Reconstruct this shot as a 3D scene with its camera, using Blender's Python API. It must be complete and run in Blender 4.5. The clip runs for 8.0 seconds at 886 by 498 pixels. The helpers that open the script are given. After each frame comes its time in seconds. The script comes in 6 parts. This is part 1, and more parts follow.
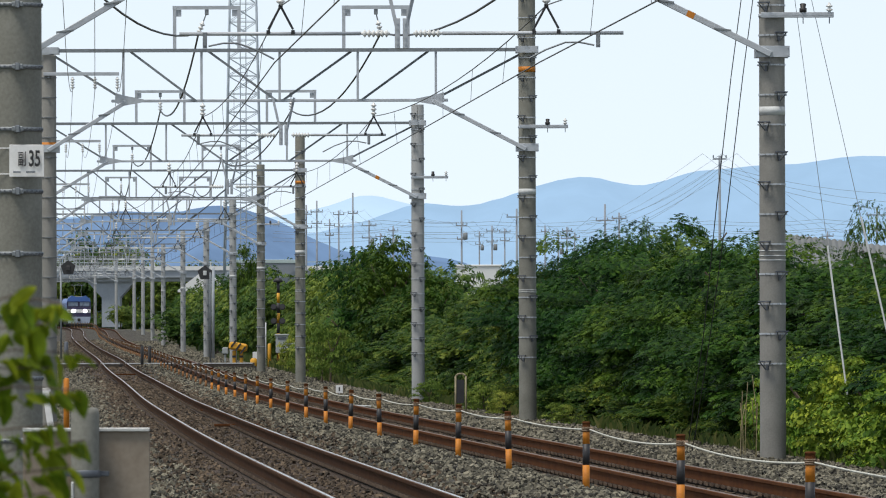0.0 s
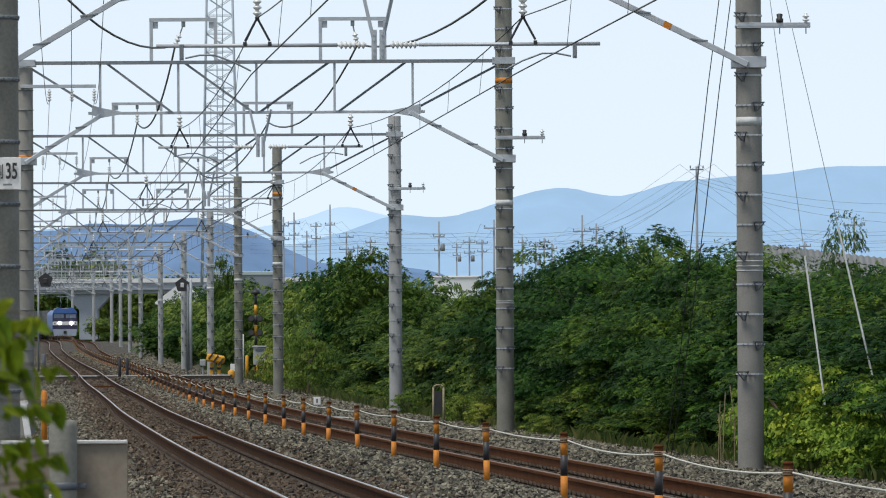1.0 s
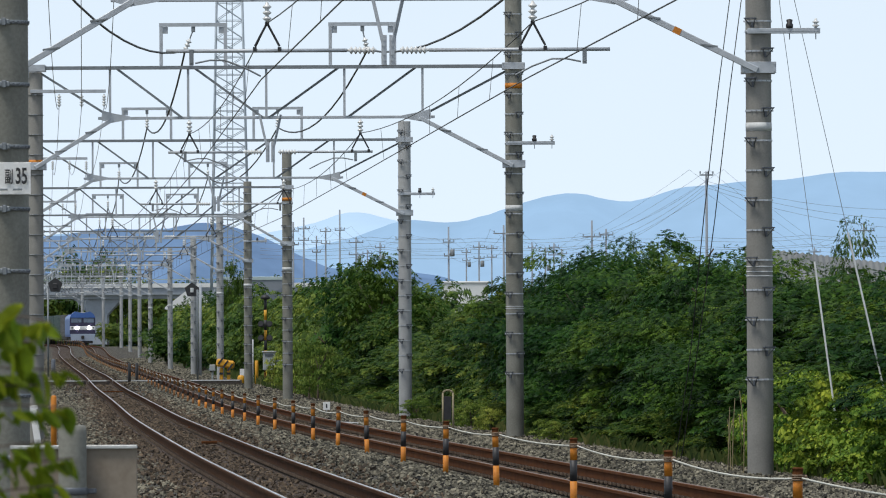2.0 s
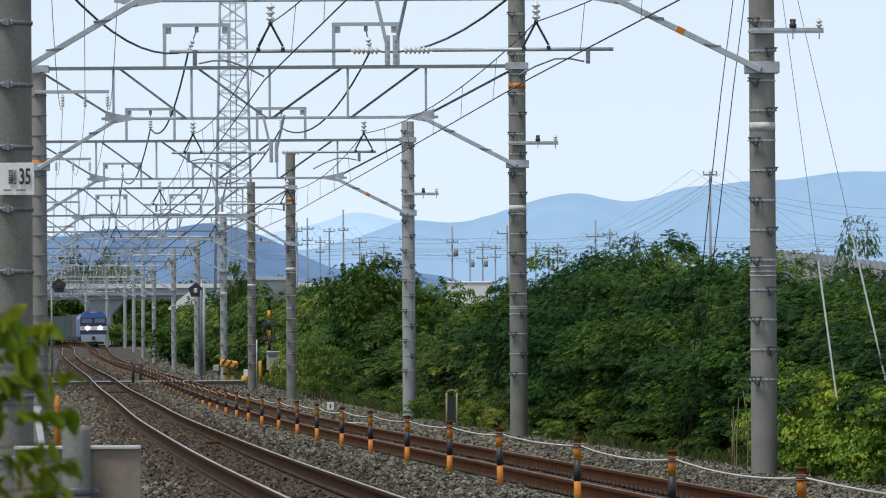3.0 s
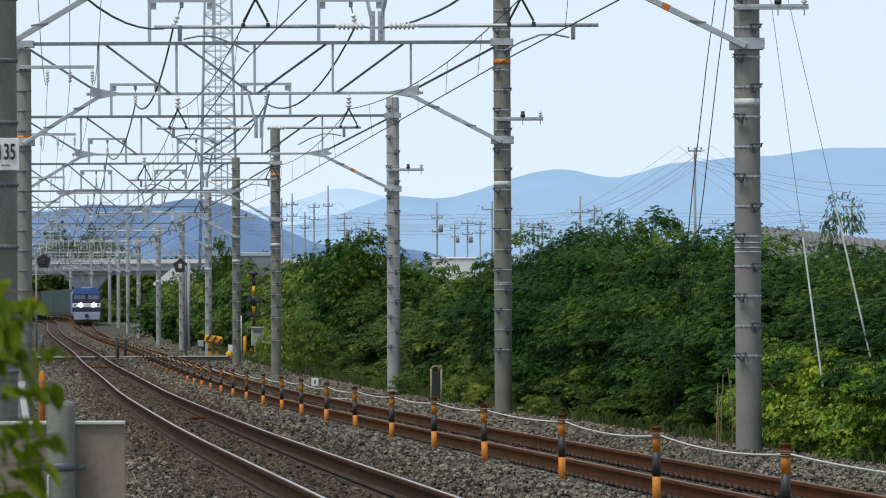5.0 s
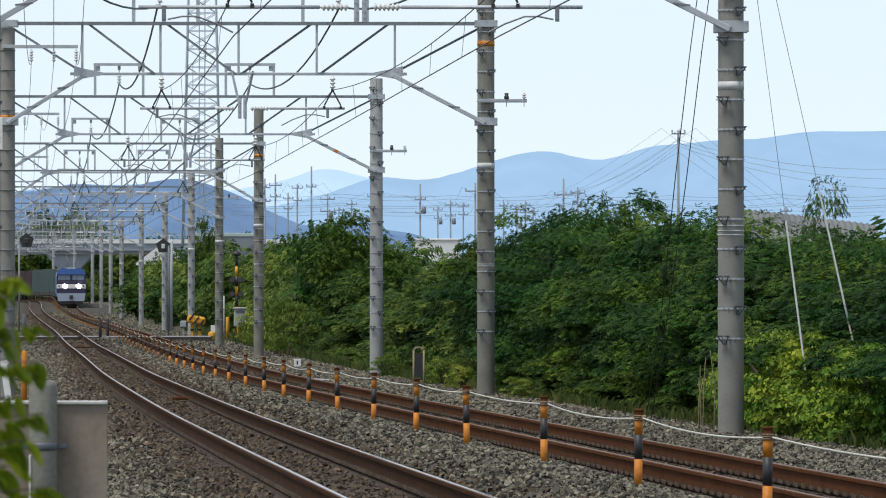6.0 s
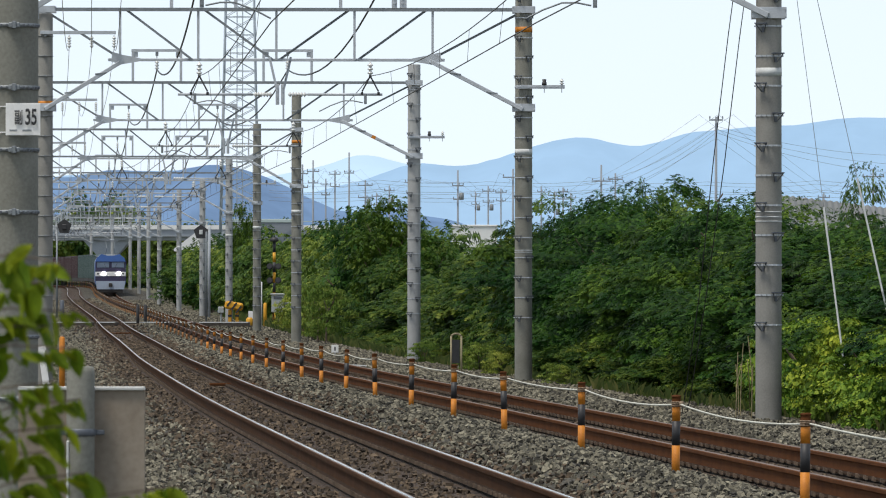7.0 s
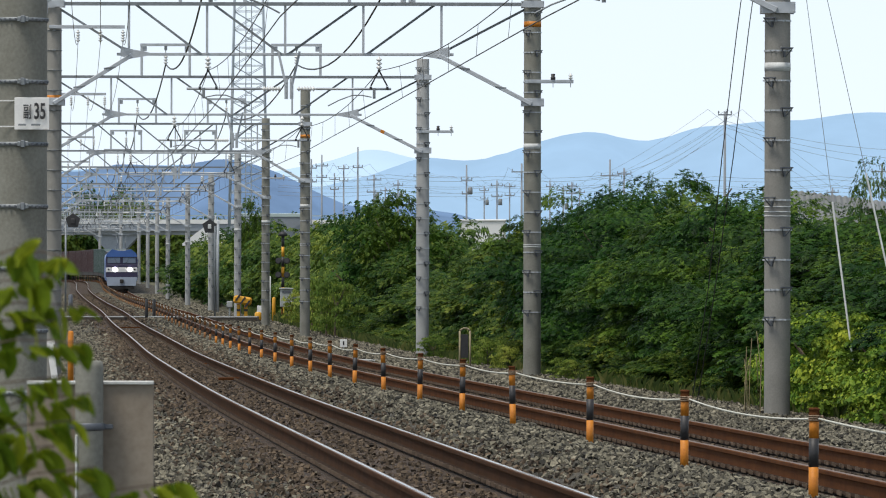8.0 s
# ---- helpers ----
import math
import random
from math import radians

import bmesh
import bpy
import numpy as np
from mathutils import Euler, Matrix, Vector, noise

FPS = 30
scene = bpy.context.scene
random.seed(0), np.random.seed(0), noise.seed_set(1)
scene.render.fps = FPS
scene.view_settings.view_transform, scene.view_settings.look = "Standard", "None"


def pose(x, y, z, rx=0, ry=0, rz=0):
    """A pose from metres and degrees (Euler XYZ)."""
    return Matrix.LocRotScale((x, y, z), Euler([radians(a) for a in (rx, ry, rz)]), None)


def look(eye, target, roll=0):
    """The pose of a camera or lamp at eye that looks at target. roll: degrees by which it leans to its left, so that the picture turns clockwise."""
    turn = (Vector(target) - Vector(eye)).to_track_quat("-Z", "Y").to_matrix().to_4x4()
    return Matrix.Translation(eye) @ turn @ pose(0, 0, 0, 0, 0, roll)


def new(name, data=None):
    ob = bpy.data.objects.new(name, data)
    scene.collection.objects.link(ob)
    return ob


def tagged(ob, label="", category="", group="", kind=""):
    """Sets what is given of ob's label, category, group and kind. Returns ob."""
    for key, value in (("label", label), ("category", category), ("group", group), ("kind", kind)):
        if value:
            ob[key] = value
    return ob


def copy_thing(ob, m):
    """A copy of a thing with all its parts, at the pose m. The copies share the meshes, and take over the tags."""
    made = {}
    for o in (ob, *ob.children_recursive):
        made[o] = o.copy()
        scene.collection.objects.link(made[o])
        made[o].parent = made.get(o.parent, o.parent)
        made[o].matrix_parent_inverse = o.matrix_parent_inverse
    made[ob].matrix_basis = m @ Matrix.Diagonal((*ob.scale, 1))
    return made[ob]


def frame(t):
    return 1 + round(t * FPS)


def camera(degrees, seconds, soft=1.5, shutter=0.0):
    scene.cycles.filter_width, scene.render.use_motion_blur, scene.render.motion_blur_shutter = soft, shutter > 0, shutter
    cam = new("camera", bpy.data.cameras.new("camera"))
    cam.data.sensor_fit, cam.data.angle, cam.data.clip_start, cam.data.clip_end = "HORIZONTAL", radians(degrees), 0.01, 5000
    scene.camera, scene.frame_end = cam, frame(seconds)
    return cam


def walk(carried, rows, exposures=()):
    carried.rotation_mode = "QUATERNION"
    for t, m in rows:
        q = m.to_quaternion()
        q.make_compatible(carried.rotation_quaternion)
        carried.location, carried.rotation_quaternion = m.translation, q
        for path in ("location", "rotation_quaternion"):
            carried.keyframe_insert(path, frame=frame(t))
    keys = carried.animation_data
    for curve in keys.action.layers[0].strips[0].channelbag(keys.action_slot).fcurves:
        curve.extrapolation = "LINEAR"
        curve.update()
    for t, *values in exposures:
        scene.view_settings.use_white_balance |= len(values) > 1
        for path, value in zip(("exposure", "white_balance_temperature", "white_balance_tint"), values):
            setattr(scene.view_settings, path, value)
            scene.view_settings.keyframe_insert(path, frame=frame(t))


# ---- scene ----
# A long lens on a tripod beside a double-track railway; only the head of the tripod turns.
EYE = 1.403
cam = camera(7.177, 8.0, 1.06)
cam.data.dof.use_dof = True
cam.data.dof.focus_distance = 150.0
cam.data.dof.aperture_fstop = 40.0
# seconds, turn to the left, upward tilt, lean
HEAD = [
    (0.0, -0.0010, 0.7285, 0.158), (0.5, -0.0241, 0.7786, 0.264), (1.0, -0.1826, 0.8195, 0.329),
    (1.5, -0.0746, 0.8486, 0.228), (1.7, -0.1007, 0.8545, 0.257), (2.8, -0.0720, 0.8765, 0.335),
    (3.0, -0.0746, 0.8637, 0.343), (3.5, -0.1235, 0.8376, 0.408), (4.0, -0.0967, 0.7841, 0.490),
    (4.5, -0.0676, 0.7226, 0.370), (4.7, -0.1270, 0.7005, 0.377), (5.8, -0.3575, 0.5532, -0.05),
    (6.0, -0.3399, 0.5167, -0.016), (6.5, -0.2475, 0.4564, -0.021), (7.0, -0.0349, 0.4040, -0.054),
    (7.5, 0.0487, 0.3852, 0.021), (8.0, 0.0351, 0.3598, -0.097),
]
walk(cam, [(t, pose(0, 0, EYE, 90 + tilt, lean, turn)) for t, turn, tilt, lean in HEAD],
     [(0.0, 0.0, 6450, 10), (1.0, -0.07, 6350, 10), (1.5, -0.08, 6300, 10), (3.0, -0.12, 6220, 10), (4.5, -0.14, 6240, 10), (6.0, -0.02, 6300, 10), (7.0, 0.05, 6480, 10), (8.0, 0.06, 6500, 10)])

# ---- light ----
world = bpy.data.worlds.new("sky")
scene.world = world
world.use_nodes = True
wn, wl = world.node_tree.nodes, world.node_tree.links
sky = wn.new("ShaderNodeTexSky")
sky.sky_type, sky.sun_disc = "NISHITA", False
sky.sun_elevation, sky.sun_rotation = radians(65), radians(228)
sky.air_density, sky.dust_density, sky.ozone_density = 1.0, 4.0, 1.0
bg_sky = wn["Background"]
bg_sky.inputs[1].default_value = 0.10
wl.new(sky.outputs[0], bg_sky.inputs[0])
# a thin veil of high cloud over the whole sky
bg_veil = wn.new("ShaderNodeBackground")
# haze is brightest at the horizon and thins towards the zenith
haze = wn.new("ShaderNodeValToRGB")
haze.color_ramp.elements[0].color = (0.80, 0.91, 1.0, 1)
haze.color_ramp.elements[1].color = (0.20, 0.235, 0.29, 1)
haze.color_ramp.elements.new(0.25).color = (0.43, 0.48, 0.54, 1)
haze_at = wn.new("ShaderNodeTexCoord")
haze_z = wn.new("ShaderNodeSeparateXYZ")
wl.new(haze_at.outputs["Generated"], haze_z.inputs[0])
wl.new(haze_z.outputs["Z"], haze.inputs[0])
wl.new(haze.outputs[0], bg_veil.inputs[0])
bg_veil.inputs[1].default_value = 1.36
veil_mix = wn.new("ShaderNodeMixShader")
veil_mix.inputs[0].default_value = 0.8
wl.new(bg_sky.outputs[0], veil_mix.inputs[1])
wl.new(bg_veil.outputs[0], veil_mix.inputs[2])
wl.new(veil_mix.outputs[0], wn["World Output"].inputs[0])

sun = new("sun", bpy.data.lights.new("sun", "SUN"))
sun.data.energy, sun.data.angle, sun.data.color = 2.8, radians(16), (1.0, 0.94, 0.84)
sun.matrix_world = look((0, 0, 60), (20, 18, 0))


# ---- materials ----
def mat(name, col, rough=0.7, metal=0.0, vary=0.25, scale=8.0, fine=60.0, bump=0.15, per="", spread=0.25, second=None, second_amt=0.5, spec=0.5):
    """A surface with stains at one scale and grain at another; per: 'object' or 'island' varies the tone of pieces."""
    m = bpy.data.materials.new(name)
    m.use_nodes = True
    n, l = m.node_tree.nodes, m.node_tree.links
    b = n["Principled BSDF"]
    b.inputs["Roughness"].default_value, b.inputs["Metallic"].default_value = rough, metal
    b.inputs["Specular IOR Level"].default_value = spec
    tc = n.new("ShaderNodeTexCoord")
    big = n.new("ShaderNodeTexNoise")
    big.inputs["Scale"].default_value, big.inputs["Detail"].default_value = scale, 4
    small = n.new("ShaderNodeTexNoise")
    small.inputs["Scale"].default_value, small.inputs["Detail"].default_value = fine, 3
    l.new(tc.outputs["Object"], big.inputs["Vector"])
    l.new(tc.outputs["Object"], small.inputs["Vector"])
    ramp = n.new("ShaderNodeValToRGB")
    ramp.color_ramp.elements[0].position, ramp.color_ramp.elements[1].position = 0.3, 0.7
    dark = second if second else tuple(c * (1 - vary) for c in col[:3]) + (1,)
    ramp.color_ramp.elements[0].color = dark
    ramp.color_ramp.elements[1].color = tuple(min(1, c * (1 + vary * 0.4)) for c in col[:3]) + (1,)
    mixf = n.new("ShaderNodeMath")
    mixf.operation = "MULTIPLY_ADD"
    mixf.inputs[1].default_value = 0.45
    l.new(small.outputs[0], mixf.inputs[0])
    half = n.new("ShaderNodeMath")
    half.operation = "MULTIPLY"
    half.inputs[1].default_value = 0.55
    l.new(big.outputs[0], half.inputs[0])
    l.new(half.outputs[0], mixf.inputs[2])
    l.new(mixf.outputs[0], ramp.inputs[0])
    out = ramp.outputs[0]
    if per:
        hsv = n.new("ShaderNodeHueSaturation")
        rnd = n.new("ShaderNodeObjectInfo").outputs["Random"] if per == "object" else n.new("ShaderNodeNewGeometry").outputs["Random Per Island"]
        mr = n.new("ShaderNodeMapRange")
        mr.inputs["To Min"].default_value, mr.inputs["To Max"].default_value = 1 - spread, 1 + spread
        l.new(rnd, mr.inputs["Value"])
        l.new(mr.outputs[0], hsv.inputs["Value"])
        l.new(out, hsv.inputs["Color"])
        out = hsv.outputs[0]
    l.new(out, b.inputs["Base Color"])
    if bump:
        bp = n.new("ShaderNodeBump")
        bp.inputs["Strength"].default_value, bp.inputs["Distance"].default_value = bump, 0.01
        l.new(small.outputs[0], bp.inputs["Height"])
        l.new(bp.outputs[0], b.inputs["Normal"])
    return m


def leaf_mat(name, col, warm, rough=0.55, patch=1.1):
    """Leaves let some light through; tone changes from clump to clump, a little from leaf to leaf, and from plant to plant."""
    m = bpy.data.materials.new(name)
    m.use_nodes = True
    n, l = m.node_tree.nodes, m.node_tree.links
    b = n["Principled BSDF"]
    b.inputs["Roughness"].default_value = rough
    b.inputs["Specular IOR Level"].default_value = 0.16
    g = n.new("ShaderNodeNewGeometry")
    o = n.new("ShaderNodeObjectInfo")
    tc = n.new("ShaderNodeTexCoord")
    clump = n.new("ShaderNodeTexNoise")
    clump.inputs["Scale"].default_value, clump.inputs["Detail"].default_value, clump.inputs["Roughness"].default_value = patch, 3, 0.6
    l.new(tc.outputs["Object"], clump.inputs["Vector"])
    # clump noise stretched to its full range, plus the leaf's own share
    spread = n.new("ShaderNodeMapRange")
    spread.inputs["From Min"].default_value, spread.inputs["From Max"].default_value = 0.30, 0.70
    spread.inputs["To Min"].default_value, spread.inputs["To Max"].default_value = 0.0, 0.62
    l.new(clump.outputs[0], spread.inputs["Value"])
    own = n.new("ShaderNodeMath")
    own.operation = "MULTIPLY_ADD"
    own.inputs[1].default_value = 0.42
    l.new(g.outputs["Random Per Island"], own.inputs[0])
    l.new(spread.outputs[0], own.inputs[2])
    ramp = n.new("ShaderNodeValToRGB")
    e = ramp.color_ramp.elements
    e[0].position, e[1].position = 0.08, 0.98
    # lowest tone darkened and blued: shade of the hollows put into leaf colour
    e[0].color, e[1].color = tuple(c * k for c, k in zip(col[:3], (0.30, 0.36, 0.55))) + (1,), warm
    e.new(0.50).color = col
    l.new(own.outputs[0], ramp.inputs[0])
    hsv = n.new("ShaderNodeHueSaturation")
    val = n.new("ShaderNodeMapRange")
    val.inputs["To Min"].default_value, val.inputs["To Max"].default_value = 0.72, 1.30
    l.new(o.outputs["Random"], val.inputs["Value"])
    l.new(val.outputs[0], hsv.inputs["Value"])
    hue = n.new("ShaderNodeMapRange")
    hue.inputs["To Min"].default_value, hue.inputs["To Max"].default_value = 0.530, 0.480
    l.new(o.outputs["Random"], hue.inputs["Value"])
    l.new(hue.outputs[0], hsv.inputs["Hue"])
    l.new(ramp.outputs[0], hsv.inputs["Color"])
    l.new(hsv.outputs[0], b.inputs["Base Color"])
    t = n.new("ShaderNodeBsdfTranslucent")
    l.new(hsv.outputs[0], t.inputs["Color"])
    mx = n.new("ShaderNodeMixShader")
    mx.inputs[0].default_value = 0.26
    l.new(b.outputs[0], mx.inputs[1])
    l.new(t.outputs[0], mx.inputs[2])
    l.new(mx.outputs[0], n["Material Output"].inputs[0])
    return m


def glow(name, col, strength):
    m = bpy.data.materials.new(name)
    m.use_nodes = True
    b = m.node_tree.nodes["Principled BSDF"]
    b.inputs["Base Color"].default_value = col
    b.inputs["Emission Color"].default_value, b.inputs["Emission Strength"].default_value = col, strength
    return m


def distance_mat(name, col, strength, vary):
    """Far hills as a backdrop: kilometres of haze put into colour and faint glow."""
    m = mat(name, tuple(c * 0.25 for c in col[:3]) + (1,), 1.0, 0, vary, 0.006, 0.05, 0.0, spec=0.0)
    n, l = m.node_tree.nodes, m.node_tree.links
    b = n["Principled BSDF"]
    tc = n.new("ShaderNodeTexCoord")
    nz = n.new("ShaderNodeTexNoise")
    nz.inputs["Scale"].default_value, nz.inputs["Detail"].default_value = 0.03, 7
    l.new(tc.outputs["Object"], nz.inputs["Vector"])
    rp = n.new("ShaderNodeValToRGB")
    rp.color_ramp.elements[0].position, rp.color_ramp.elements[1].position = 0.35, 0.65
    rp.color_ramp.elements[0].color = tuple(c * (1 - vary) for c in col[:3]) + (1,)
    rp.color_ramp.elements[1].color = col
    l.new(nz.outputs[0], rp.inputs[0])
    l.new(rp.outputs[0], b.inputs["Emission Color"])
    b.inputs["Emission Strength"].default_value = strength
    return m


CONCRETE = mat("weathered_concrete", (0.238, 0.240, 0.212, 1), 0.85, 0, 0.3, 3.0, 45, 0.2, second=(0.155, 0.152, 0.127, 1))
CONCRETE_PALE = mat("pale_concrete", (0.27, 0.265, 0.245, 1), 0.85, 0, 0.25, 3.0, 45, 0.2)
# one truly pale pole, and the far poles, where it stands for haze
CONCRETE_NEW_HAZED = mat("fresh_or_hazed_concrete", (0.38, 0.39, 0.39, 1), 0.85, 0, 0.2, 3.0, 45, 0.2)
GALV = mat("galvanised_steel", (0.51, 0.545, 0.585, 1), 0.5, 0.2, 0.25, 6, 70, 0.06)
GALV_DARK = mat("dull_zinc", (0.25, 0.275, 0.295, 1), 0.55, 0.3, 0.3, 6, 70, 0.06)
STEP_STEEL = mat("dark_step_steel", (0.135, 0.15, 0.175, 1), 0.5, 0.4, 0.3, 10, 70, 0.05)
RUST = mat("rusty_rail_steel", (0.125, 0.050, 0.019, 1), 0.9, 0.0, 0.45, 2.5, 40, 0.3, second=(0.072, 0.028, 0.012, 1), spec=0.06)
RUST_DARK = mat("dark_rail_steel", (0.078, 0.037, 0.018, 1), 0.9, 0.0, 0.4, 2.5, 40, 0.3, second=(0.042, 0.021, 0.011, 1), spec=0.06)
HEAD_STEEL = mat("polished_rail_head", (0.74, 0.72, 0.70, 1), 0.15, 0.95, 0.2, 3, 50, 0.03)
HEAD_WORN = mat("brown_rail_head", (0.20, 0.135, 0.10, 1), 0.55, 0.4, 0.3, 3, 50, 0.05)
RAIL_FOOT = mat("dark_rail_foot", (0.040, 0.026, 0.018, 1), 0.9, 0.0, 0.4, 2.5, 40, 0.3, spec=0.06)
SLEEPER = mat("sleeper_concrete", (0.18, 0.145, 0.115, 1), 0.9, 0, 0.35, 5, 60, 0.3)
CLIP = mat("rusty_clip", (0.17, 0.125, 0.09, 1), 0.7, 0.1, 0.4, 20, 90, 0.2, per="island")
STONE_GREY = mat("grey_ballast_stone", (0.150, 0.137, 0.100, 1), 0.85, 0, 0.35, 9, 70, 0.3, per="island", spread=0.95)
STONE_RUST = mat("rust_stained_stone", (0.100, 0.073, 0.048, 1), 0.9, 0, 0.4, 9, 70, 0.3, per="island", spread=0.75)
ORANGE = mat("orange_paint", (0.60, 0.215, 0.013, 1), 0.6, 0, 0.3, 12, 80, 0.08, second=(0.44, 0.145, 0.012, 1))
BLACK = mat("black_paint", (0.035, 0.035, 0.038, 1), 0.55, 0, 0.4, 12, 80, 0.08)
YELLOW = mat("yellow_paint", (0.72, 0.36, 0.02, 1), 0.5, 0, 0.25, 10, 80, 0.08)
WHITE = mat("white_paint", (0.86, 0.86, 0.85, 1), 0.5, 0, 0.12, 6, 60, 0.05)
BAND_WHITE = mat("worn_white_band", (0.62, 0.64, 0.64, 1), 0.7, 0, 0.25, 10, 60, 0.1)
ROPE = mat("pale_rope", (0.66, 0.66, 0.58, 1), 0.8, 0, 0.2, 20, 200, 0.3)
PORCELAIN = mat("white_porcelain", (0.74, 0.75, 0.74, 1), 0.25, 0, 0.1, 10, 60, 0.0)
CABLE = mat("black_cable", (0.03, 0.03, 0.033, 1), 0.5, 0, 0.3, 10, 60, 0.0)
COPPER = mat("tarnished_wire", (0.10, 0.095, 0.09, 1), 0.5, 0.5, 0.3, 10, 60, 0.0)
GREY_CABLE = mat("grey_conductor", (0.33, 0.34, 0.35, 1), 0.5, 0.4, 0.2, 10, 60, 0.0)
BOX_GREY = mat("grey_cabinet_paint", (0.40, 0.43, 0.43, 1), 0.5, 0, 0.2, 4, 50, 0.05)
DARK_GLASS = mat("dark_glass", (0.02, 0.025, 0.03, 1), 0.12, 0, 0.2, 3, 40, 0.0)
BARK = mat("bark", (0.12, 0.09, 0.065, 1), 0.9, 0, 0.4, 6, 30, 0.5)
PLATE = mat("weathered_sheet_metal", (0.29, 0.25, 0.20, 1), 0.6, 0.1, 0.3, 2.5, 30, 0.05, second=(0.20, 0.16, 0.12, 1))
EDGE = mat("bright_folded_edge", (0.62, 0.63, 0.62, 1), 0.45, 0.3, 0.15, 5, 40, 0.0)
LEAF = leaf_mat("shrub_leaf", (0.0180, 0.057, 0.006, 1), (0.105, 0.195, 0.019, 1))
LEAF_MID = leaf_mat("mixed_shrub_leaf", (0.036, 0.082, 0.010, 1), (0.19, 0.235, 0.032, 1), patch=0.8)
# yellower green of the far plants, lightened further to put distance haze in
LEAF_FAR = leaf_mat("hazy_far_shrub_leaf", (0.068, 0.125, 0.020, 1), (0.22, 0.28, 0.04, 1))
LEAF_DARK = leaf_mat("dark_tree_leaf", (0.036, 0.088, 0.010, 1), (0.10, 0.175, 0.02, 1))
LEAF_BRIGHT = leaf_mat("vine_leaf", (0.105, 0.20, 0.02, 1), (0.36, 0.44, 0.045, 1))
LEAF_NEAR = leaf_mat("young_leaf", (0.25, 0.325, 0.016, 1), (0.68, 0.57, 0.055, 1), patch=9.0)
WEED = leaf_mat("yellow_weed_leaf", (0.17, 0.24, 0.035, 1), (0.40, 0.42, 0.09, 1))
GRASS = leaf_mat("grass_blade", (0.065, 0.10, 0.025, 1), (0.19, 0.18, 0.06, 1))
EARTH = mat("earth_and_weeds", (0.09, 0.10, 0.04, 1), 0.95, 0, 0.5, 0.6, 12, 0.5, second=(0.07, 0.055, 0.035, 1))
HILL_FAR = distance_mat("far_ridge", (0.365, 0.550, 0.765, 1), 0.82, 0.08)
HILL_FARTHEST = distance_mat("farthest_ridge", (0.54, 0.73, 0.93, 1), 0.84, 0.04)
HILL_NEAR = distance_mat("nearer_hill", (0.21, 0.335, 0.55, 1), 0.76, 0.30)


# ---- mesh tools ----
def link_mesh(name, verts, faces, mats, parent=None, label="", idx=None, smooth=False):
    me = bpy.data.meshes.new(name)
    me.from_pydata(verts, [], faces)
    for m in mats if isinstance(mats, (list, tuple)) else [mats]:
        me.materials.append(m)
    if idx is not None:
        me.polygons.foreach_set("material_index", idx)
    if smooth:
        me.polygons.foreach_set("use_smooth", [True] * len(me.polygons))
    me.update()
    ob = new(name, me)
    if parent is not None:
        ob.parent = parent
    if label:
        ob["label"] = label
    return ob


def part(name, bm, material, parent=None, label="", smooth=False):
    me = bpy.data.meshes.new(name)
    bm.normal_update()
    if smooth:
        for f in bm.faces:
            f.smooth = True
    bm.to_mesh(me)
    bm.free()
    for m in material if isinstance(material, (list, tuple)) else [material]:
        me.materials.append(m)
    ob = new(name, me)
    if parent is not None:
        ob.parent = parent
    if label:
        ob["label"] = label
    return ob


def share(name, me, parent, m, label=""):
    """Another object on a mesh that exists, under a thing."""
    ob = new(name, me)
    ob.parent = parent
    ob.matrix_basis = m
    if label:
        ob["label"] = label
    return ob


def thing(name, m, label, category, group="", kind=""):
    return tagged(place(new(name), m), label, category, group, kind)


def place(ob, m):
    ob.matrix_basis = m
    return ob


def box(bm, cx, cy, cz, sx, sy, sz, bev=0.0, m=None, mi=0):
    r = bmesh.ops.create_cube(bm, size=1.0, matrix=(m or Matrix()) @ Matrix.Translation((cx, cy, cz)) @ Matrix.Diagonal((sx, sy, sz, 1)))
    vs = r["verts"]
    fs = {f for v in vs for f in v.link_faces}
    if bev:
        e = list({e for v in vs for e in v.link_edges})
        r2 = bmesh.ops.bevel(bm, geom=e, offset=bev, segments=1, affect="EDGES", profile=0.5)
        fs = set(r2["faces"]) | {f for f in fs if f.is_valid}
    for f in fs:
        if f.is_valid:
            f.material_index = mi
    return vs


def rod(bm, a, b, r0, r1=None, seg=8, mi=0, caps=True):
    """A round bar from a to b."""
    a, b = Vector(a), Vector(b)
    d = b - a
    m = Matrix.Translation((a + b) / 2) @ d.to_track_quat("Z", "Y").to_matrix().to_4x4()
    r = bmesh.ops.create_cone(bm, cap_ends=caps, segments=seg, radius1=r0, radius2=r0 if r1 is None else r1, depth=d.length, matrix=m)
    for f in {f for v in r["verts"] for f in v.link_faces}:
        f.material_index = mi
        f.smooth = seg > 6 and len(f.verts) == 4
    return r["verts"]


def bar(bm, a, b, w, h, mi=0):
    """An angle iron from a to b: two thin legs, w across and h high."""
    a, b = Vector(a), Vector(b)
    d = b - a
    m = Matrix.Translation((a + b) / 2) @ d.to_track_quat("Z", "Y").to_matrix().to_4x4()
    t = min(w, h) * 0.22
    box(bm, 0, h / 2 - t / 2, 0, w, t, d.length, 0, m, mi)
    box(bm, -w / 2 + t / 2, -t / 2, 0, t, h - t, d.length, 0, m, mi)


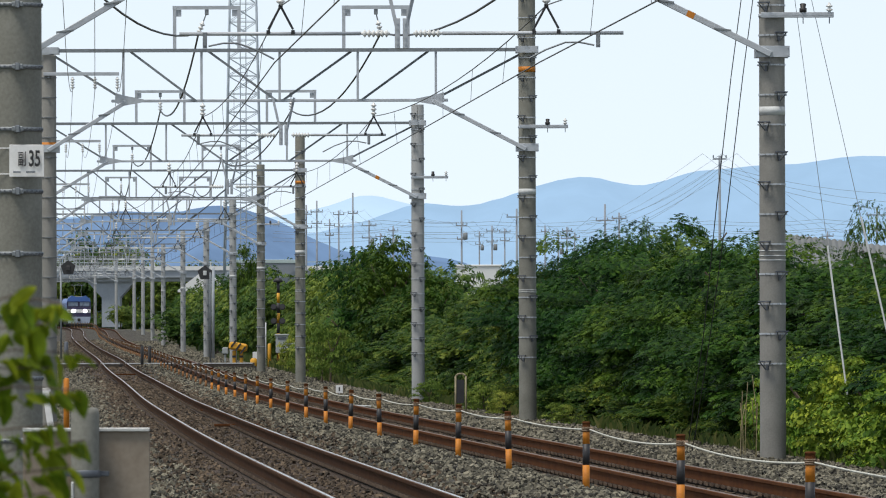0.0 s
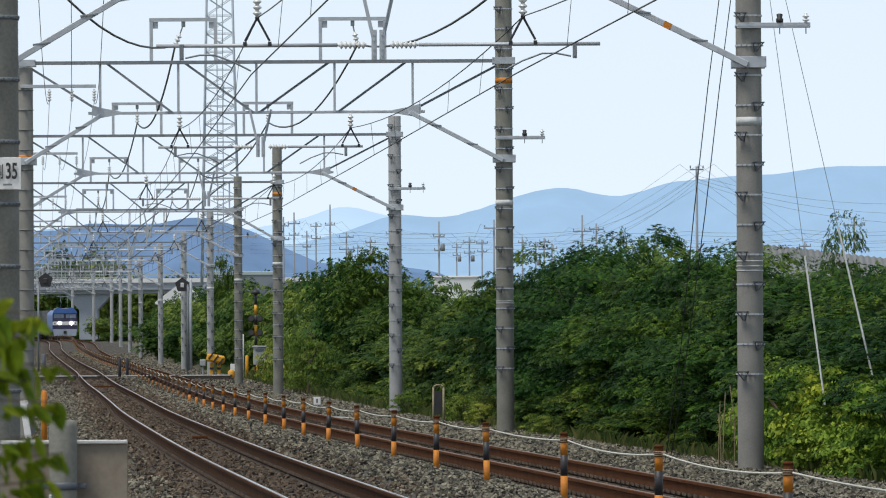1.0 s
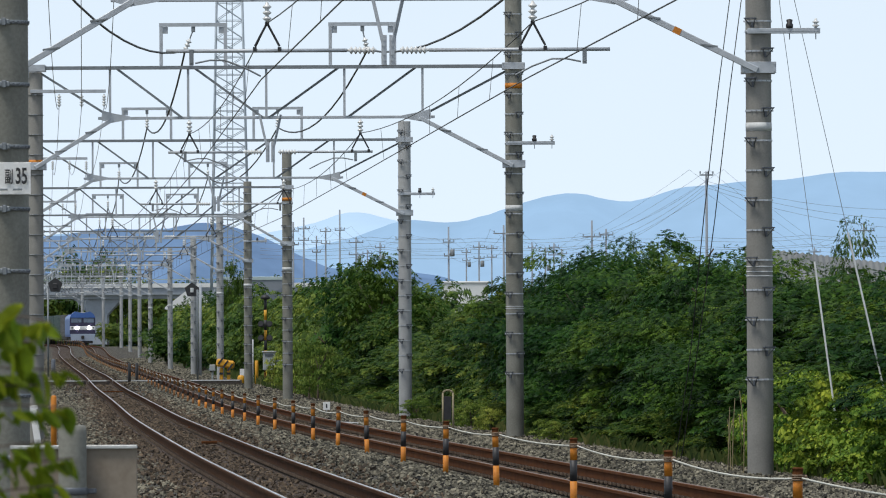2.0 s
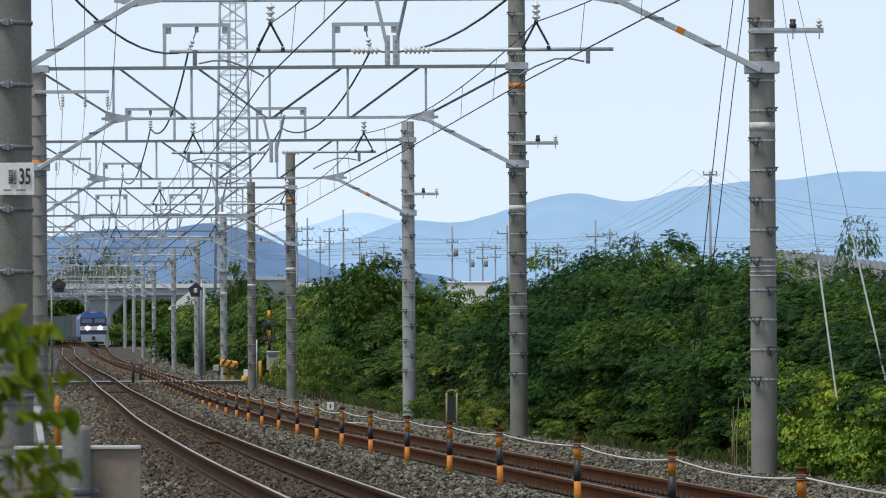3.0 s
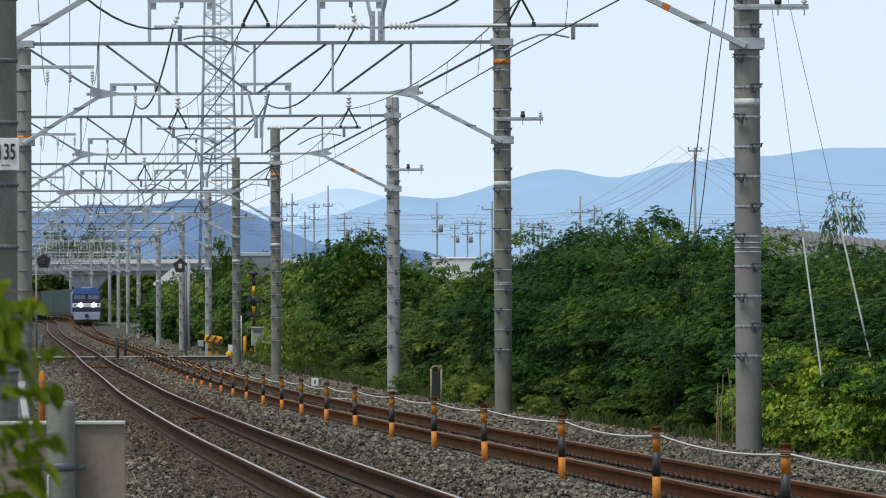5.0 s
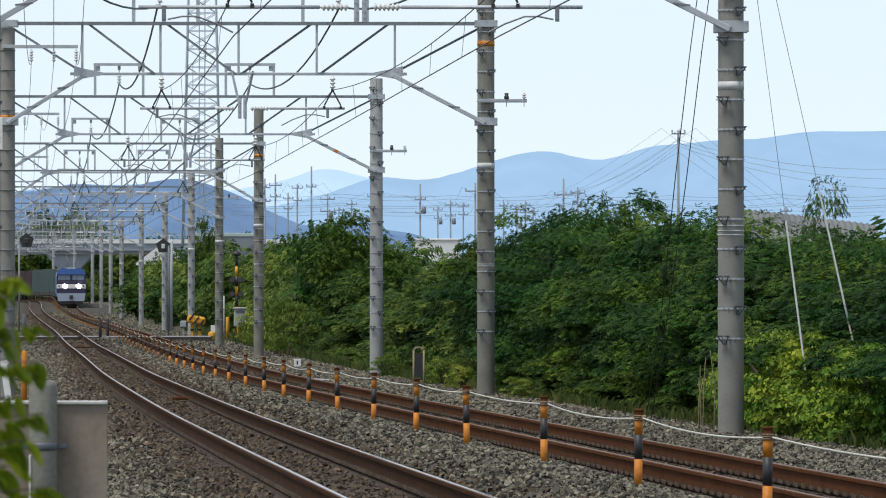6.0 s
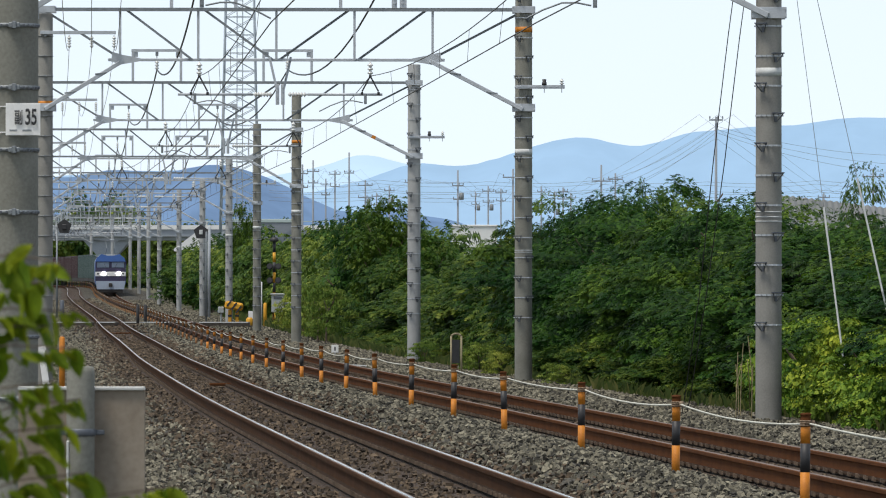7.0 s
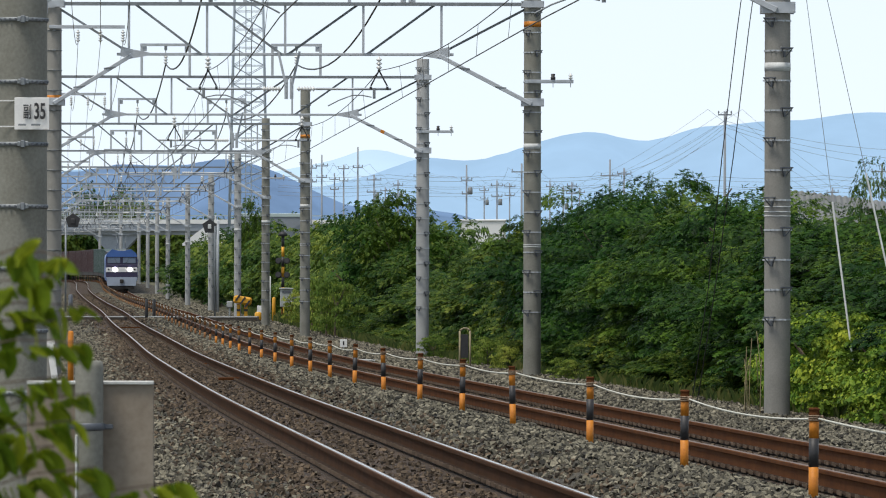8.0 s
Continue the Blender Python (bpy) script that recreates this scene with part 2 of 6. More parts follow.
def lathe(bm, rings, seg=16, m=None, mi=0):
    """Turned solid: rings of (radius, height)."""
    m = m or Matrix()
    loops = []
    for r, z in rings:
        loops.append([bm.verts.new(m @ Vector((r * math.cos(2 * math.pi * k / seg), r * math.sin(2 * math.pi * k / seg), z))) for k in range(seg)])
    for lo, hi in zip(loops, loops[1:]):
        for k in range(seg):
            f = bm.faces.new((lo[k], lo[(k + 1) % seg], hi[(k + 1) % seg], hi[k]))
            f.material_index, f.smooth = mi, True
    for lp, rev in ((loops[0], True), (loops[-1], False)):
        f = bm.faces.new(lp[::-1] if rev else lp)
        f.material_index = mi


def tube(name, pts, r, material, parent=None, label="", seg=6):
    """A cable through points."""
    pts = [Vector(p) for p in pts]
    verts, faces = [], []
    for i, p in enumerate(pts):
        d = (pts[min(i + 1, len(pts) - 1)] - pts[max(i - 1, 0)]).normalized()
        q = d.to_track_quat("Z", "Y")
        for k in range(seg):
            a = 2 * math.pi * k / seg
            verts.append(p + q @ Vector((r * math.cos(a), r * math.sin(a), 0)))
    for i in range(len(pts) - 1):
        for k in range(seg):
            faces.append((i * seg + k, i * seg + (k + 1) % seg, (i + 1) * seg + (k + 1) % seg, (i + 1) * seg + k))
    return link_mesh(name, verts, faces, material, parent, label, smooth=True)


def hang(a, b, sag, n=14):
    a, b = Vector(a), Vector(b)
    return [a.lerp(b, i / n) - Vector((0, 0, sag * 4 * (i / n) * (1 - i / n))) for i in range(n + 1)]


# ---- the line of the railway ----
def curve(knots):
    ys = np.array([k[0] for k in knots], float)
    xs = np.array([k[1] for k in knots], float)
    sl = np.gradient(xs, ys)

    def f(y):
        y = np.asarray(y, float)
        i = np.clip(np.searchsorted(ys, y) - 1, 0, len(ys) - 2)
        h = ys[i + 1] - ys[i]
        u = (y - ys[i]) / h
        inside = (1 + 2 * u) * (1 - u) ** 2 * xs[i] + u * (1 - u) ** 2 * h * sl[i] + u * u * (3 - 2 * u) * xs[i + 1] + u * u * (u - 1) * h * sl[i + 1]
        lo, hi = xs[0] + (y - ys[0]) * sl[0], xs[-1] + (y - ys[-1]) * sl[-1]
        return np.where(y < ys[0], lo, np.where(y > ys[-1], hi, inside))
    return f


far_line = curve([(30, 5.70), (55.9, 4.03), (83, 2.25), (135, -1.1), (174.5, -3.42), (283, -9.2), (375, -14.3), (500, -21.3), (640, -29.5), (766, -36.75), (842, -43.05), (920, -50.8), (1000, -60.3), (1150, -82.3)])
near_line = curve([(30, 1.62), (62.2, -0.39), (100, -2.72), (135, -4.72), (165, -6.37), (200, -8.21), (240, -10.36), (283, -12.77), (375, -17.82), (500, -24.8), (640, -33.0), (766, -40.2), (842, -46.6), (920, -54.3), (1000, -63.8), (1150, -85.8)])
rise = curve([(0, 0.0), (120, 0.0), (200, 0.0), (251, 0.07), (307, 0.23), (332, 0.33), (365, 0.44), (420, 0.56), (495, 0.76), (575, 1.15), (640, 1.62), (766, 2.70), (842, 2.95), (920, 3.22), (1000, 3.5), (1150, 3.9)])


def bed(s):
    """Height of the ballast over the near rails' level, at s metres to the right of the far track's middle."""
    return np.interp(s, [-7.2, -6.2, -5.2, -4.6, -3.0, -2.5, -1.9, -1.3, -0.9, 0.9, 1.5, 3.0, 4.2, 5.2], [-0.55, -0.30, -0.22, -0.225, -0.225, -0.12, -0.09, -0.16, -0.29, -0.29, -0.22, -0.27, -0.34, -0.62])


# ---- ground, ballast and tracks ----
def build_ground():
    ys = np.concatenate([np.arange(-60, 400, 8.0), np.arange(400, 1200, 25.0), np.geomspace(1200, 4900, 14)])
    ss = np.array([-3000, -1500, -700, -300, -120, -60, -30, -16, -9, -7.2, -6, -3, 0, 3, 4.8, 7, 10, 14, 22, 40, 90, 250, 700, 1500, 3000.0])
    verts, faces = [], []
    for y in ys:
        c = float(far_line(min(y, 1150)))
        g = float(rise(np.clip(y, 0, 1150)))
        for s in ss:
            drop = 0.0 if abs(s) < 30 else min(1.0, (abs(s) - 30) / 200) * g * 0.5
            verts.append((c + s, y, g - 0.66 - drop + 0.06 * noise.noise((s * 0.3, y * 0.1, 0))))
    w = len(ss)
    for i in range(len(ys) - 1):
        for j in range(w - 1):
            a = i * w + j
            faces.append((a, a + 1, a + w + 1, a + w))
    tagged(link_mesh("ground", verts, faces, EARTH, smooth=True), "weedy earth and rough grass beside the railway", "ground", kind="structure")


def build_ballast():
    ys = np.concatenate([np.arange(18, 150, 0.6), np.arange(150, 400, 2.0), np.arange(400, 1150, 8.0)])
    ss = np.arange(-7.2, 5.21, 0.2)
    s, y = np.meshgrid(ss, ys)
    rng = np.random.RandomState(3)
    z = bed(s) + rise(y) + rng.uniform(-0.012, 0.012, s.shape)
    x = far_line(y) + s
    verts = np.stack([x, y, z], -1).reshape(-1, 3)
    h, w = s.shape
    a = (np.arange(h - 1)[:, None] * w + np.arange(w - 1)[None, :]).ravel()
    faces = np.stack([a, a + 1, a + w + 1, a + w], 1)
    ob = link_mesh("ballast", verts.tolist(), faces.tolist(), BALLAST, smooth=True)
    for line, a0, a1 in ((far_line, -0.85, 0.90), (near_line, -1.35, 1.10)):
        ws = np.linspace(a0, a1, 9)
        wob = np.array([noise.noise((float(q) * 0.25, a0, 0)) for q in ys])
        v, f = [], []
        for yy, wb in zip(ys, wob):
            for j, q in enumerate(ws):
                xx = float(line(yy)) + q + (wb * 0.25 if j in (0, 8) else 0)
                v.append((xx, yy, float(bed(xx - float(far_line(yy)))) + float(rise(yy)) + (-0.02 if j in (0, 8) else 0.012)))
        for i in range(len(ys) - 1):
            for j in range(8):
                k = i * 9 + j
                f.append((k, k + 1, k + 10, k + 9))
        link_mesh("stained_ballast", v, f, BALLAST_RUST, ob, "rust-brown ballast along the rails", smooth=True)
    tagged(ob, "brownish grey crushed-stone ballast under two tracks", "ballast", kind="structure")


def ballast_mat(name, c0, c1, c2):
    """Crushed stone: cells with their own tone, dark gaps between them."""
    m = bpy.data.materials.new(name)
    m.use_nodes = True
    n, l = m.node_tree.nodes, m.node_tree.links
    b = n["Principled BSDF"]
    b.inputs["Roughness"].default_value = 0.92
    tc = n.new("ShaderNodeTexCoord")
    v = n.new("ShaderNodeTexVoronoi")
    v.inputs["Scale"].default_value = 17
    l.new(tc.outputs["Object"], v.inputs["Vector"])
    big = n.new("ShaderNodeTexNoise")
    big.inputs["Scale"].default_value, big.inputs["Detail"].default_value = 0.7, 4
    l.new(tc.outputs["Object"], big.inputs["Vector"])
    sep = n.new("ShaderNodeSeparateColor")
    l.new(v.outputs["Color"], sep.inputs[0])
    ramp = n.new("ShaderNodeValToRGB")
    ramp.color_ramp.elements[0].color, ramp.color_ramp.elements[1].color = c0, c2
    ramp.color_ramp.elements.new(0.5).color = c1
    l.new(sep.outputs[0], ramp.inputs[0])
    patch = n.new("ShaderNodeTexNoise")
    patch.inputs["Scale"].default_value, patch.inputs["Detail"].default_value, patch.inputs["Roughness"].default_value = 3.5, 6, 0.75
    l.new(tc.outputs["Object"], patch.inputs["Vector"])
    both = n.new("ShaderNodeMath")
    both.operation = "MULTIPLY_ADD"
    both.inputs[1].default_value = 0.5
    l.new(big.outputs[0], both.inputs[0])
    pm = n.new("ShaderNodeMath")
    pm.operation = "MULTIPLY_ADD"
    pm.inputs[1].default_value, pm.inputs[2].default_value = 1.6, -0.55
    l.new(patch.outputs[0], pm.inputs[0])
    l.new(pm.outputs[0], both.inputs[2])
    hsv = n.new("ShaderNodeHueSaturation")
    mr = n.new("ShaderNodeMapRange")
    mr.inputs["To Min"].default_value, mr.inputs["To Max"].default_value = 0.35, 1.35
    l.new(both.outputs[0], mr.inputs["Value"])
    l.new(mr.outputs[0], hsv.inputs["Value"])
    l.new(ramp.outputs[0], hsv.inputs["Color"])
    l.new(hsv.outputs[0], b.inputs["Base Color"])
    bp = n.new("ShaderNodeBump")
    bp.inputs["Strength"].default_value, bp.inputs["Distance"].default_value, bp.invert = 1.0, 0.05, True
    l.new(v.outputs["Distance"], bp.inputs["Height"])
    l.new(bp.outputs[0], b.inputs["Normal"])
    return m


# bed darker than the loose stones: shade of their gaps put into its colour
BALLAST = ballast_mat("crushed_stone", (0.020, 0.018, 0.013, 1), (0.060, 0.053, 0.040, 1), (0.150, 0.134, 0.10, 1))
BALLAST_RUST = ballast_mat("rust_stained_crushed_stone", (0.024, 0.016, 0.011, 1), (0.065, 0.042, 0.028, 1), (0.125, 0.086, 0.058, 1))


def build_stones():
    """Loose chipped stones on the bed: too many to count."""
    rng = np.random.RandomState(11)
    base = np.array([(-1, -1, -1), (1, -1, -1), (1, 1, -1), (-1, 1, -1), (-1, -1, 1), (1, -1, 1), (1, 1, 1), (-1, 1, 1)], float)
    quads = np.array([(4, 5, 6, 7), (0, 1, 5, 4), (1, 2, 6, 5), (2, 3, 7, 6), (3, 0, 4, 7)])
    for name, pick, material, label, count in (("ballast_stones", False, STONE_GREY, "loose grey ballast stones", 88000), ("stained_ballast_stones", True, STONE_RUST, "rust-stained ballast stones between the rails", 34000)):
        y = 48 + 206 * rng.uniform(0, 1, count * 3) ** 1.8
        far = rng.uniform(0, 1, count * 3) < 0.20
        y = np.where(far, rng.uniform(180, 620, count * 3), y)
        s = rng.uniform(-6.8, 4.4, count * 3)
        off = far_line(y) - near_line(y)
        rusty = (np.abs(s) < 0.95 + rng.normal(0, 0.12, len(s))) | (np.abs(s + off + 0.1) < 1.4 + rng.normal(0, 0.3, len(s)))
        clear = (np.abs(np.abs(s) - 0.566) > 0.15) & (np.abs(np.abs(s + off) - 0.566) > 0.15)
        keep = np.where((rusty == pick) & clear)[0][:count]
        y, s = y[keep], s[keep]
        k = len(y)
        size = np.interp(y, [60, 220, 600], [1.0, 1.8, 3.0])[:, None, None] * rng.uniform(0.008, 0.026, (k, 1, 1)) * rng.uniform(0.55, 1.35, (k, 1, 3))
        p = base[None] * rng.uniform(0.45, 1.15, (k, 8, 3)) * size
        ang = np.stack([rng.uniform(0, 6.28, k), rng.normal(0, 0.6, k), rng.normal(0, 0.6, k)], 1)
        for a, (u, v) in ((1, (1, 2)), (2, (0, 2)), (0, (0, 1))):
            c, sn = np.cos(ang[:, a])[:, None], np.sin(ang[:, a])[:, None]
            pu, pv = p[..., u] * c - p[..., v] * sn, p[..., u] * sn + p[..., v] * c
            p[..., u], p[..., v] = pu, pv
        z = bed(s) + rise(y) + rng.uniform(0.004, 0.022, k)
        p += np.stack([far_line(y) + s, y, z], -1)[:, None, :]
        f = (quads[None] + (np.arange(k) * 8)[:, None, None]).reshape(-1, 4)
        tagged(link_mesh(name, p.reshape(-1, 3).tolist(), f.tolist(), material), label, "ballast", kind="stuff")


def build_track(name, line, lift, head, label, steel):
    track = tagged(new(name), label, "railway track", kind="structure")
    ys = np.concatenate([np.arange(20, 200, 2.0), np.arange(200, 1150, 6.0)])
    prof = [(-0.064, -0.174), (0.064, -0.174), (0.064, -0.163), (0.012, -0.146), (0.009, -0.05), (0.033, -0.038), (0.034, -0.010), (0.028, -0.002), (0.012, 0.0), (-0.012, 0.0), (-0.028, -0.002), (-0.034, -0.010), (-0.033, -0.038), (-0.009, -0.05), (-0.012, -0.146), (-0.064, -0.163)]
    n = len(prof)
    for side in (-0.566, 0.566):
        verts, faces, idx = [], [], []
        for y in ys:
            x, z = float(line(y)), float(rise(y)) + lift
            verts += [(x + side + a, y, z + b) for a, b in prof]
        for i in range(len(ys) - 1):
            for k in range(n):
                a, b = i * n + k, i * n + (k + 1) % n
                faces.append((a, b, b + n, a + n))
                idx.append(1 if k == 8 else 2 if k in (7, 9) else 3 if k in (1, 2, 14, 15) else 0)
        link_mesh("rail", verts, faces, [steel, head, HEAD_WORN, RAIL_FOOT], track, "rusty steel rail with a worn running surface", idx=idx)
    # sleepers and their clips
    sv, sf, cv, cf = [], [], [], []
    cube = [(-1, -1, -1), (1, -1, -1), (1, 1, -1), (-1, 1, -1), (-1, -1, 1), (1, -1, 1), (1, 1, 1), (-1, 1, 1)]
    quads = [(0, 3, 2, 1), (4, 5, 6, 7), (0, 1, 5, 4), (1, 2, 6, 5), (2, 3, 7, 6), (3, 0, 4, 7)]

    def add(v, f, x, y, z, a, b, c):
        o = len(v)
        v += [(x + p * a, y + q * b, z + r * c) for p, q, r in cube]
        f += [tuple(o + i for i in q) for q in quads]
    for y in np.arange(24, 420, 0.61):
        x, z = float(line(y)), float(rise(y)) + lift
        add(sv, sf, x, y, z - 0.300, 1.0, 0.12, 0.08)
        if y < 240:
            for side in (-0.566, 0.566):
                for k in (-1, 1):
                    add(cv, cf, x + side + k * 0.080, y, z - 0.160, 0.010, 0.050, 0.016)
                    add(cv, cf, x + side + k * 0.096, y, z - 0.150, 0.0115, 0.024, 0.019)
    link_mesh("sleepers", sv, sf, SLEEPER, track, "brown-stained concrete sleepers sunk in the ballast")["kind"] = "stuff"
    link_mesh("rail_clips", cv, cf, CLIP, track, "rusty rail clips and bolts")["kind"] = "stuff"


build_ground()
build_ballast()
build_track("far_track", far_line, -0.08, HEAD_WORN, "railway track with rust-brown rails beside the roped-off strip", RUST)
build_track("near_track", near_line, 0.0, HEAD_STEEL, "railway track with bright worn rail heads on rust-stained ballast", RUST_DARK)
build_stones()


# ---- hills ----
def build_ridge(name, y, knots, material, label, rough, depth):
    """A range of hills: crest heights over the line of sight, falling to the plain on both sides."""
    f = curve(knots)
    xs = np.linspace(knots[0][0], knots[-1][0], 260)
    verts, faces = [], []
    rows = [(-depth, 0.0), (-depth * 0.55, 0.45), (-depth * 0.2, 0.85), (0, 1.0), (depth * 0.6, 0.0)]
    for dy, k in rows:
        for x in xs:
            n = noise.fractal((x * 0.02, dy * 0.004, y), 0.8, 2.0, 5)
            verts.append((x, y + dy, -6 + (float(f(x)) + 6) * k + n * rough * (0.35 if k == 1.0 else k * 2.2)))
    w = len(xs)
    for i in range(len(rows) - 1):
        for j in range(w - 1):
            a = i * w + j
            faces.append((a, a + 1, a + w + 1, a + w))
    tagged(link_mesh(name, verts, faces, material, smooth=True), label, "hills", kind="structure")


def ridge_knots(y, pts):
    return [((u) * y, EYE + v * y) for u, v in pts]


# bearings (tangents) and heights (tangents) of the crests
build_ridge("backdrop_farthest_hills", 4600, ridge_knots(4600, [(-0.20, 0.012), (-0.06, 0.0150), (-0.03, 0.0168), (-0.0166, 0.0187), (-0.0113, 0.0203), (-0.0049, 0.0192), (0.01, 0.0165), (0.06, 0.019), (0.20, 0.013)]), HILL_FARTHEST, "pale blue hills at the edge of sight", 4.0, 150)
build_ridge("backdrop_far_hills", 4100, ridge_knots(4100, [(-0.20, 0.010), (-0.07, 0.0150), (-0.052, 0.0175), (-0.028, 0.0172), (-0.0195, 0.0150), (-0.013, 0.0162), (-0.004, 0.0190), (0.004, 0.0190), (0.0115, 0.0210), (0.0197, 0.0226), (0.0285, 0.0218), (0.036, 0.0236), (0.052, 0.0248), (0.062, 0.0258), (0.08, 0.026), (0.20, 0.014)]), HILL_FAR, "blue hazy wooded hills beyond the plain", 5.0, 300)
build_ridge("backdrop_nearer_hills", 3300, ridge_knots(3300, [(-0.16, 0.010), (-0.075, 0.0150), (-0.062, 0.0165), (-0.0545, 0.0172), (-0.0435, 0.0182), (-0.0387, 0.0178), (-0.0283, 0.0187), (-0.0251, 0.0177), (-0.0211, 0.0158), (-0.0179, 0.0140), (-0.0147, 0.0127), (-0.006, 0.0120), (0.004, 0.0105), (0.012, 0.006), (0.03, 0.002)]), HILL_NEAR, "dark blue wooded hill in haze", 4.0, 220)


# ---- line-side poles ----
def ground_z(x, y):
    return float(bed(x - float(far_line(y))) + rise(y))


def step_mesh():
    bm = bmesh.new()
    for k in range(20):
        a0, a1 = 2 * math.pi * k / 20, 2 * math.pi * (k + 1) / 20
        for r, z0, z1 in ((0.188, -0.012, 0.012),):
            v = [bm.verts.new((r * math.cos(a), r * math.sin(a), z)) for a, z in ((a0, z0), (a1, z0), (a1, z1), (a0, z1))]
            f = bm.faces.new(v)
            f.material_index = 1
    for k in range(7):
        a = radians(-150 + 20 * k)
        box(bm, 0.192 * math.cos(a), 0.192 * math.sin(a), 0, 0.02, 0.012, 0.022, 0, None, 1)
    box(bm, 0.0, -0.27, 0.035, 0.17, 0.05, 0.014)
    for x in (-0.05, 0.05):
        box(bm, x, -0.235, 0.03, 0.016, 0.11, 0.02)
        rod(bm, (x * 0.3, -0.195, -0.085), (x * 1.6, -0.27, 0.03), 0.008, seg=5)
    box(bm, 0, -0.195, -0.05, 0.028, 0.014, 0.08)
    me = bpy.data.meshes.new("step")
    bm.to_mesh(me)
    bm.free()
    me.materials.append(STEP_STEEL)
    me.materials.append(GALV)
    return me


STEP = step_mesh()


def strap_mesh():
    """A perforated steel strap with a small buckle, without a foot bracket."""
    bm = bmesh.new()
    lathe(bm, [(0.184, -0.014), (0.186, 0.014)], 28)
    for k in range(14):
        a = radians(-165 + 11.5 * k)
        box(bm, 0.19 * math.cos(a), 0.19 * math.sin(a), 0, 0.014, 0.012, 0.014, 0, None, 1)
    box(bm, 0.03, -0.20, 0.0, 0.075, 0.03, 0.036, 0.006)
    box(bm, 0.03, -0.215, 0.0, 0.03, 0.02, 0.05, 0.004, None, 1)
    me = bpy.data.meshes.new("strap")
    bm.to_mesh(me)
    bm.free()
    me.materials.append(GALV_DARK)
    me.materials.append(STEP_STEEL)
    return me


STRAP = strap_mesh()


def insulator_mesh(n, r, length):
    bm = bmesh.new()
    rings = [(0.012, 0.0), (0.02, 0.005)]
    for i in range(n):
        z = 0.02 + (length - 0.04) * i / n
        d = (length - 0.04) / n
        rings += [(r * 0.42, z), (r, z + d * 0.35), (r * 0.95, z + d * 0.5), (r * 0.42, z + d * 0.8)]
    rings += [(0.02, length - 0.01), (0.012, length)]
    lathe(bm, rings, 12)
    me = bpy.data.meshes.new("insulator")
    bm.to_mesh(me)
    bm.free()
    me.materials.append(PORCELAIN)
    return me


DISC_STRING = insulator_mesh(3, 0.062, 0.28)
LONG_ROD = insulator_mesh(6, 0.055, 0.40)
PIN = insulator_mesh(2, 0.05, 0.14)
SMALL_STRING = insulator_mesh(4, 0.045, 0.26)


def concrete_pole(x, y, top, material, label, bands=(), rings=(), step_from=1.05, step_to=None, odd=0.0, r=0.18, arm=None, straps=False):
    z0 = ground_z(x, y)
    p = thing("catenary_pole", pose(x, y, z0), label, "pole", "poles along the railway")
    h = top - z0
    bm = bmesh.new()
    lathe(bm, [(r, -0.3), (r, 0), (r * 0.985, h * 0.4), (r * 0.955, h - 0.02), (r * 0.92, h)], 28)
    part("shaft", bm, material, p, smooth=False)
    for z, hh, m, nm in bands:
        bm = bmesh.new()
        rr = r * (1 - 0.045 * (z - z0) / h) + 0.004
        lathe(bm, [(rr, z - z0 - hh / 2), (rr, z - z0 + hh / 2)], 28)
        part(nm, bm, m, p, nm.replace("_", " ") + " painted round the shaft")
    for z in rings:
        bm = bmesh.new()
        lathe(bm, [(r + 0.003, z - z0 - 0.008), (r + 0.006, z - z0), (r + 0.003, z - z0 + 0.008)], 28)
        part("binding_wire", bm, BAND_WHITE, p)
    z, k = step_from, 0
    while z < (step_to or top - 0.2):
        if straps:
            share("strap", STRAP, p, pose(0, 0, z - z0, 0, 0, 0) @ Matrix.Diagonal((1, 1, 1.0 if y < 50 else 0.55, 1)))
        else:
            share("step", STEP, p, pose(0, 0, z - z0, 0, 0, (-27 if k % 2 == 0 else 27) + odd))
        z += 0.41
        k += 1
    if arm:
        za = arm - z0
        bm = bmesh.new()
        box(bm, 0.34, -0.21, za, 1.0, 0.05, 0.075, 0.004)
        box(bm, 0.34, -0.235, za, 0.98, 0.006, 0.02)
        part("crossarm", bm, GALV, p, "galvanised crossarm")
        bm = bmesh.new()
        lathe(bm, [(r + 0.006, za - 0.02), (r + 0.006, za + 0.02)], 24)
        part("arm_clamp", bm, GALV, p)
        for xi, nm in ((0.42, CABLE), (0.78, PORCELAIN)):
            ob = share("pin_insulator", PIN, p, pose(xi, -0.21, za + 0.03))
            if nm is CABLE:
                bm = bmesh.new()
                lathe(bm, [(0.02, 0), (0.05, 0.01), (0.05, 0.06), (0.035, 0.07), (0.045, 0.12), (0.02, 0.13)], 10)
                bpy.data.objects.remove(ob)
                ob = part("pin_insulator", bm, CABLE, p, "black pin insulator")
                ob.matrix_basis = pose(xi, -0.21, za + 0.03)
            bm = bmesh.new()
            rod(bm, (xi, -0.21, za - 0.12), (xi, -0.21, za + 0.05), 0.008, seg=6)
            part("pin", bm, STEP_STEEL, p)
    return p


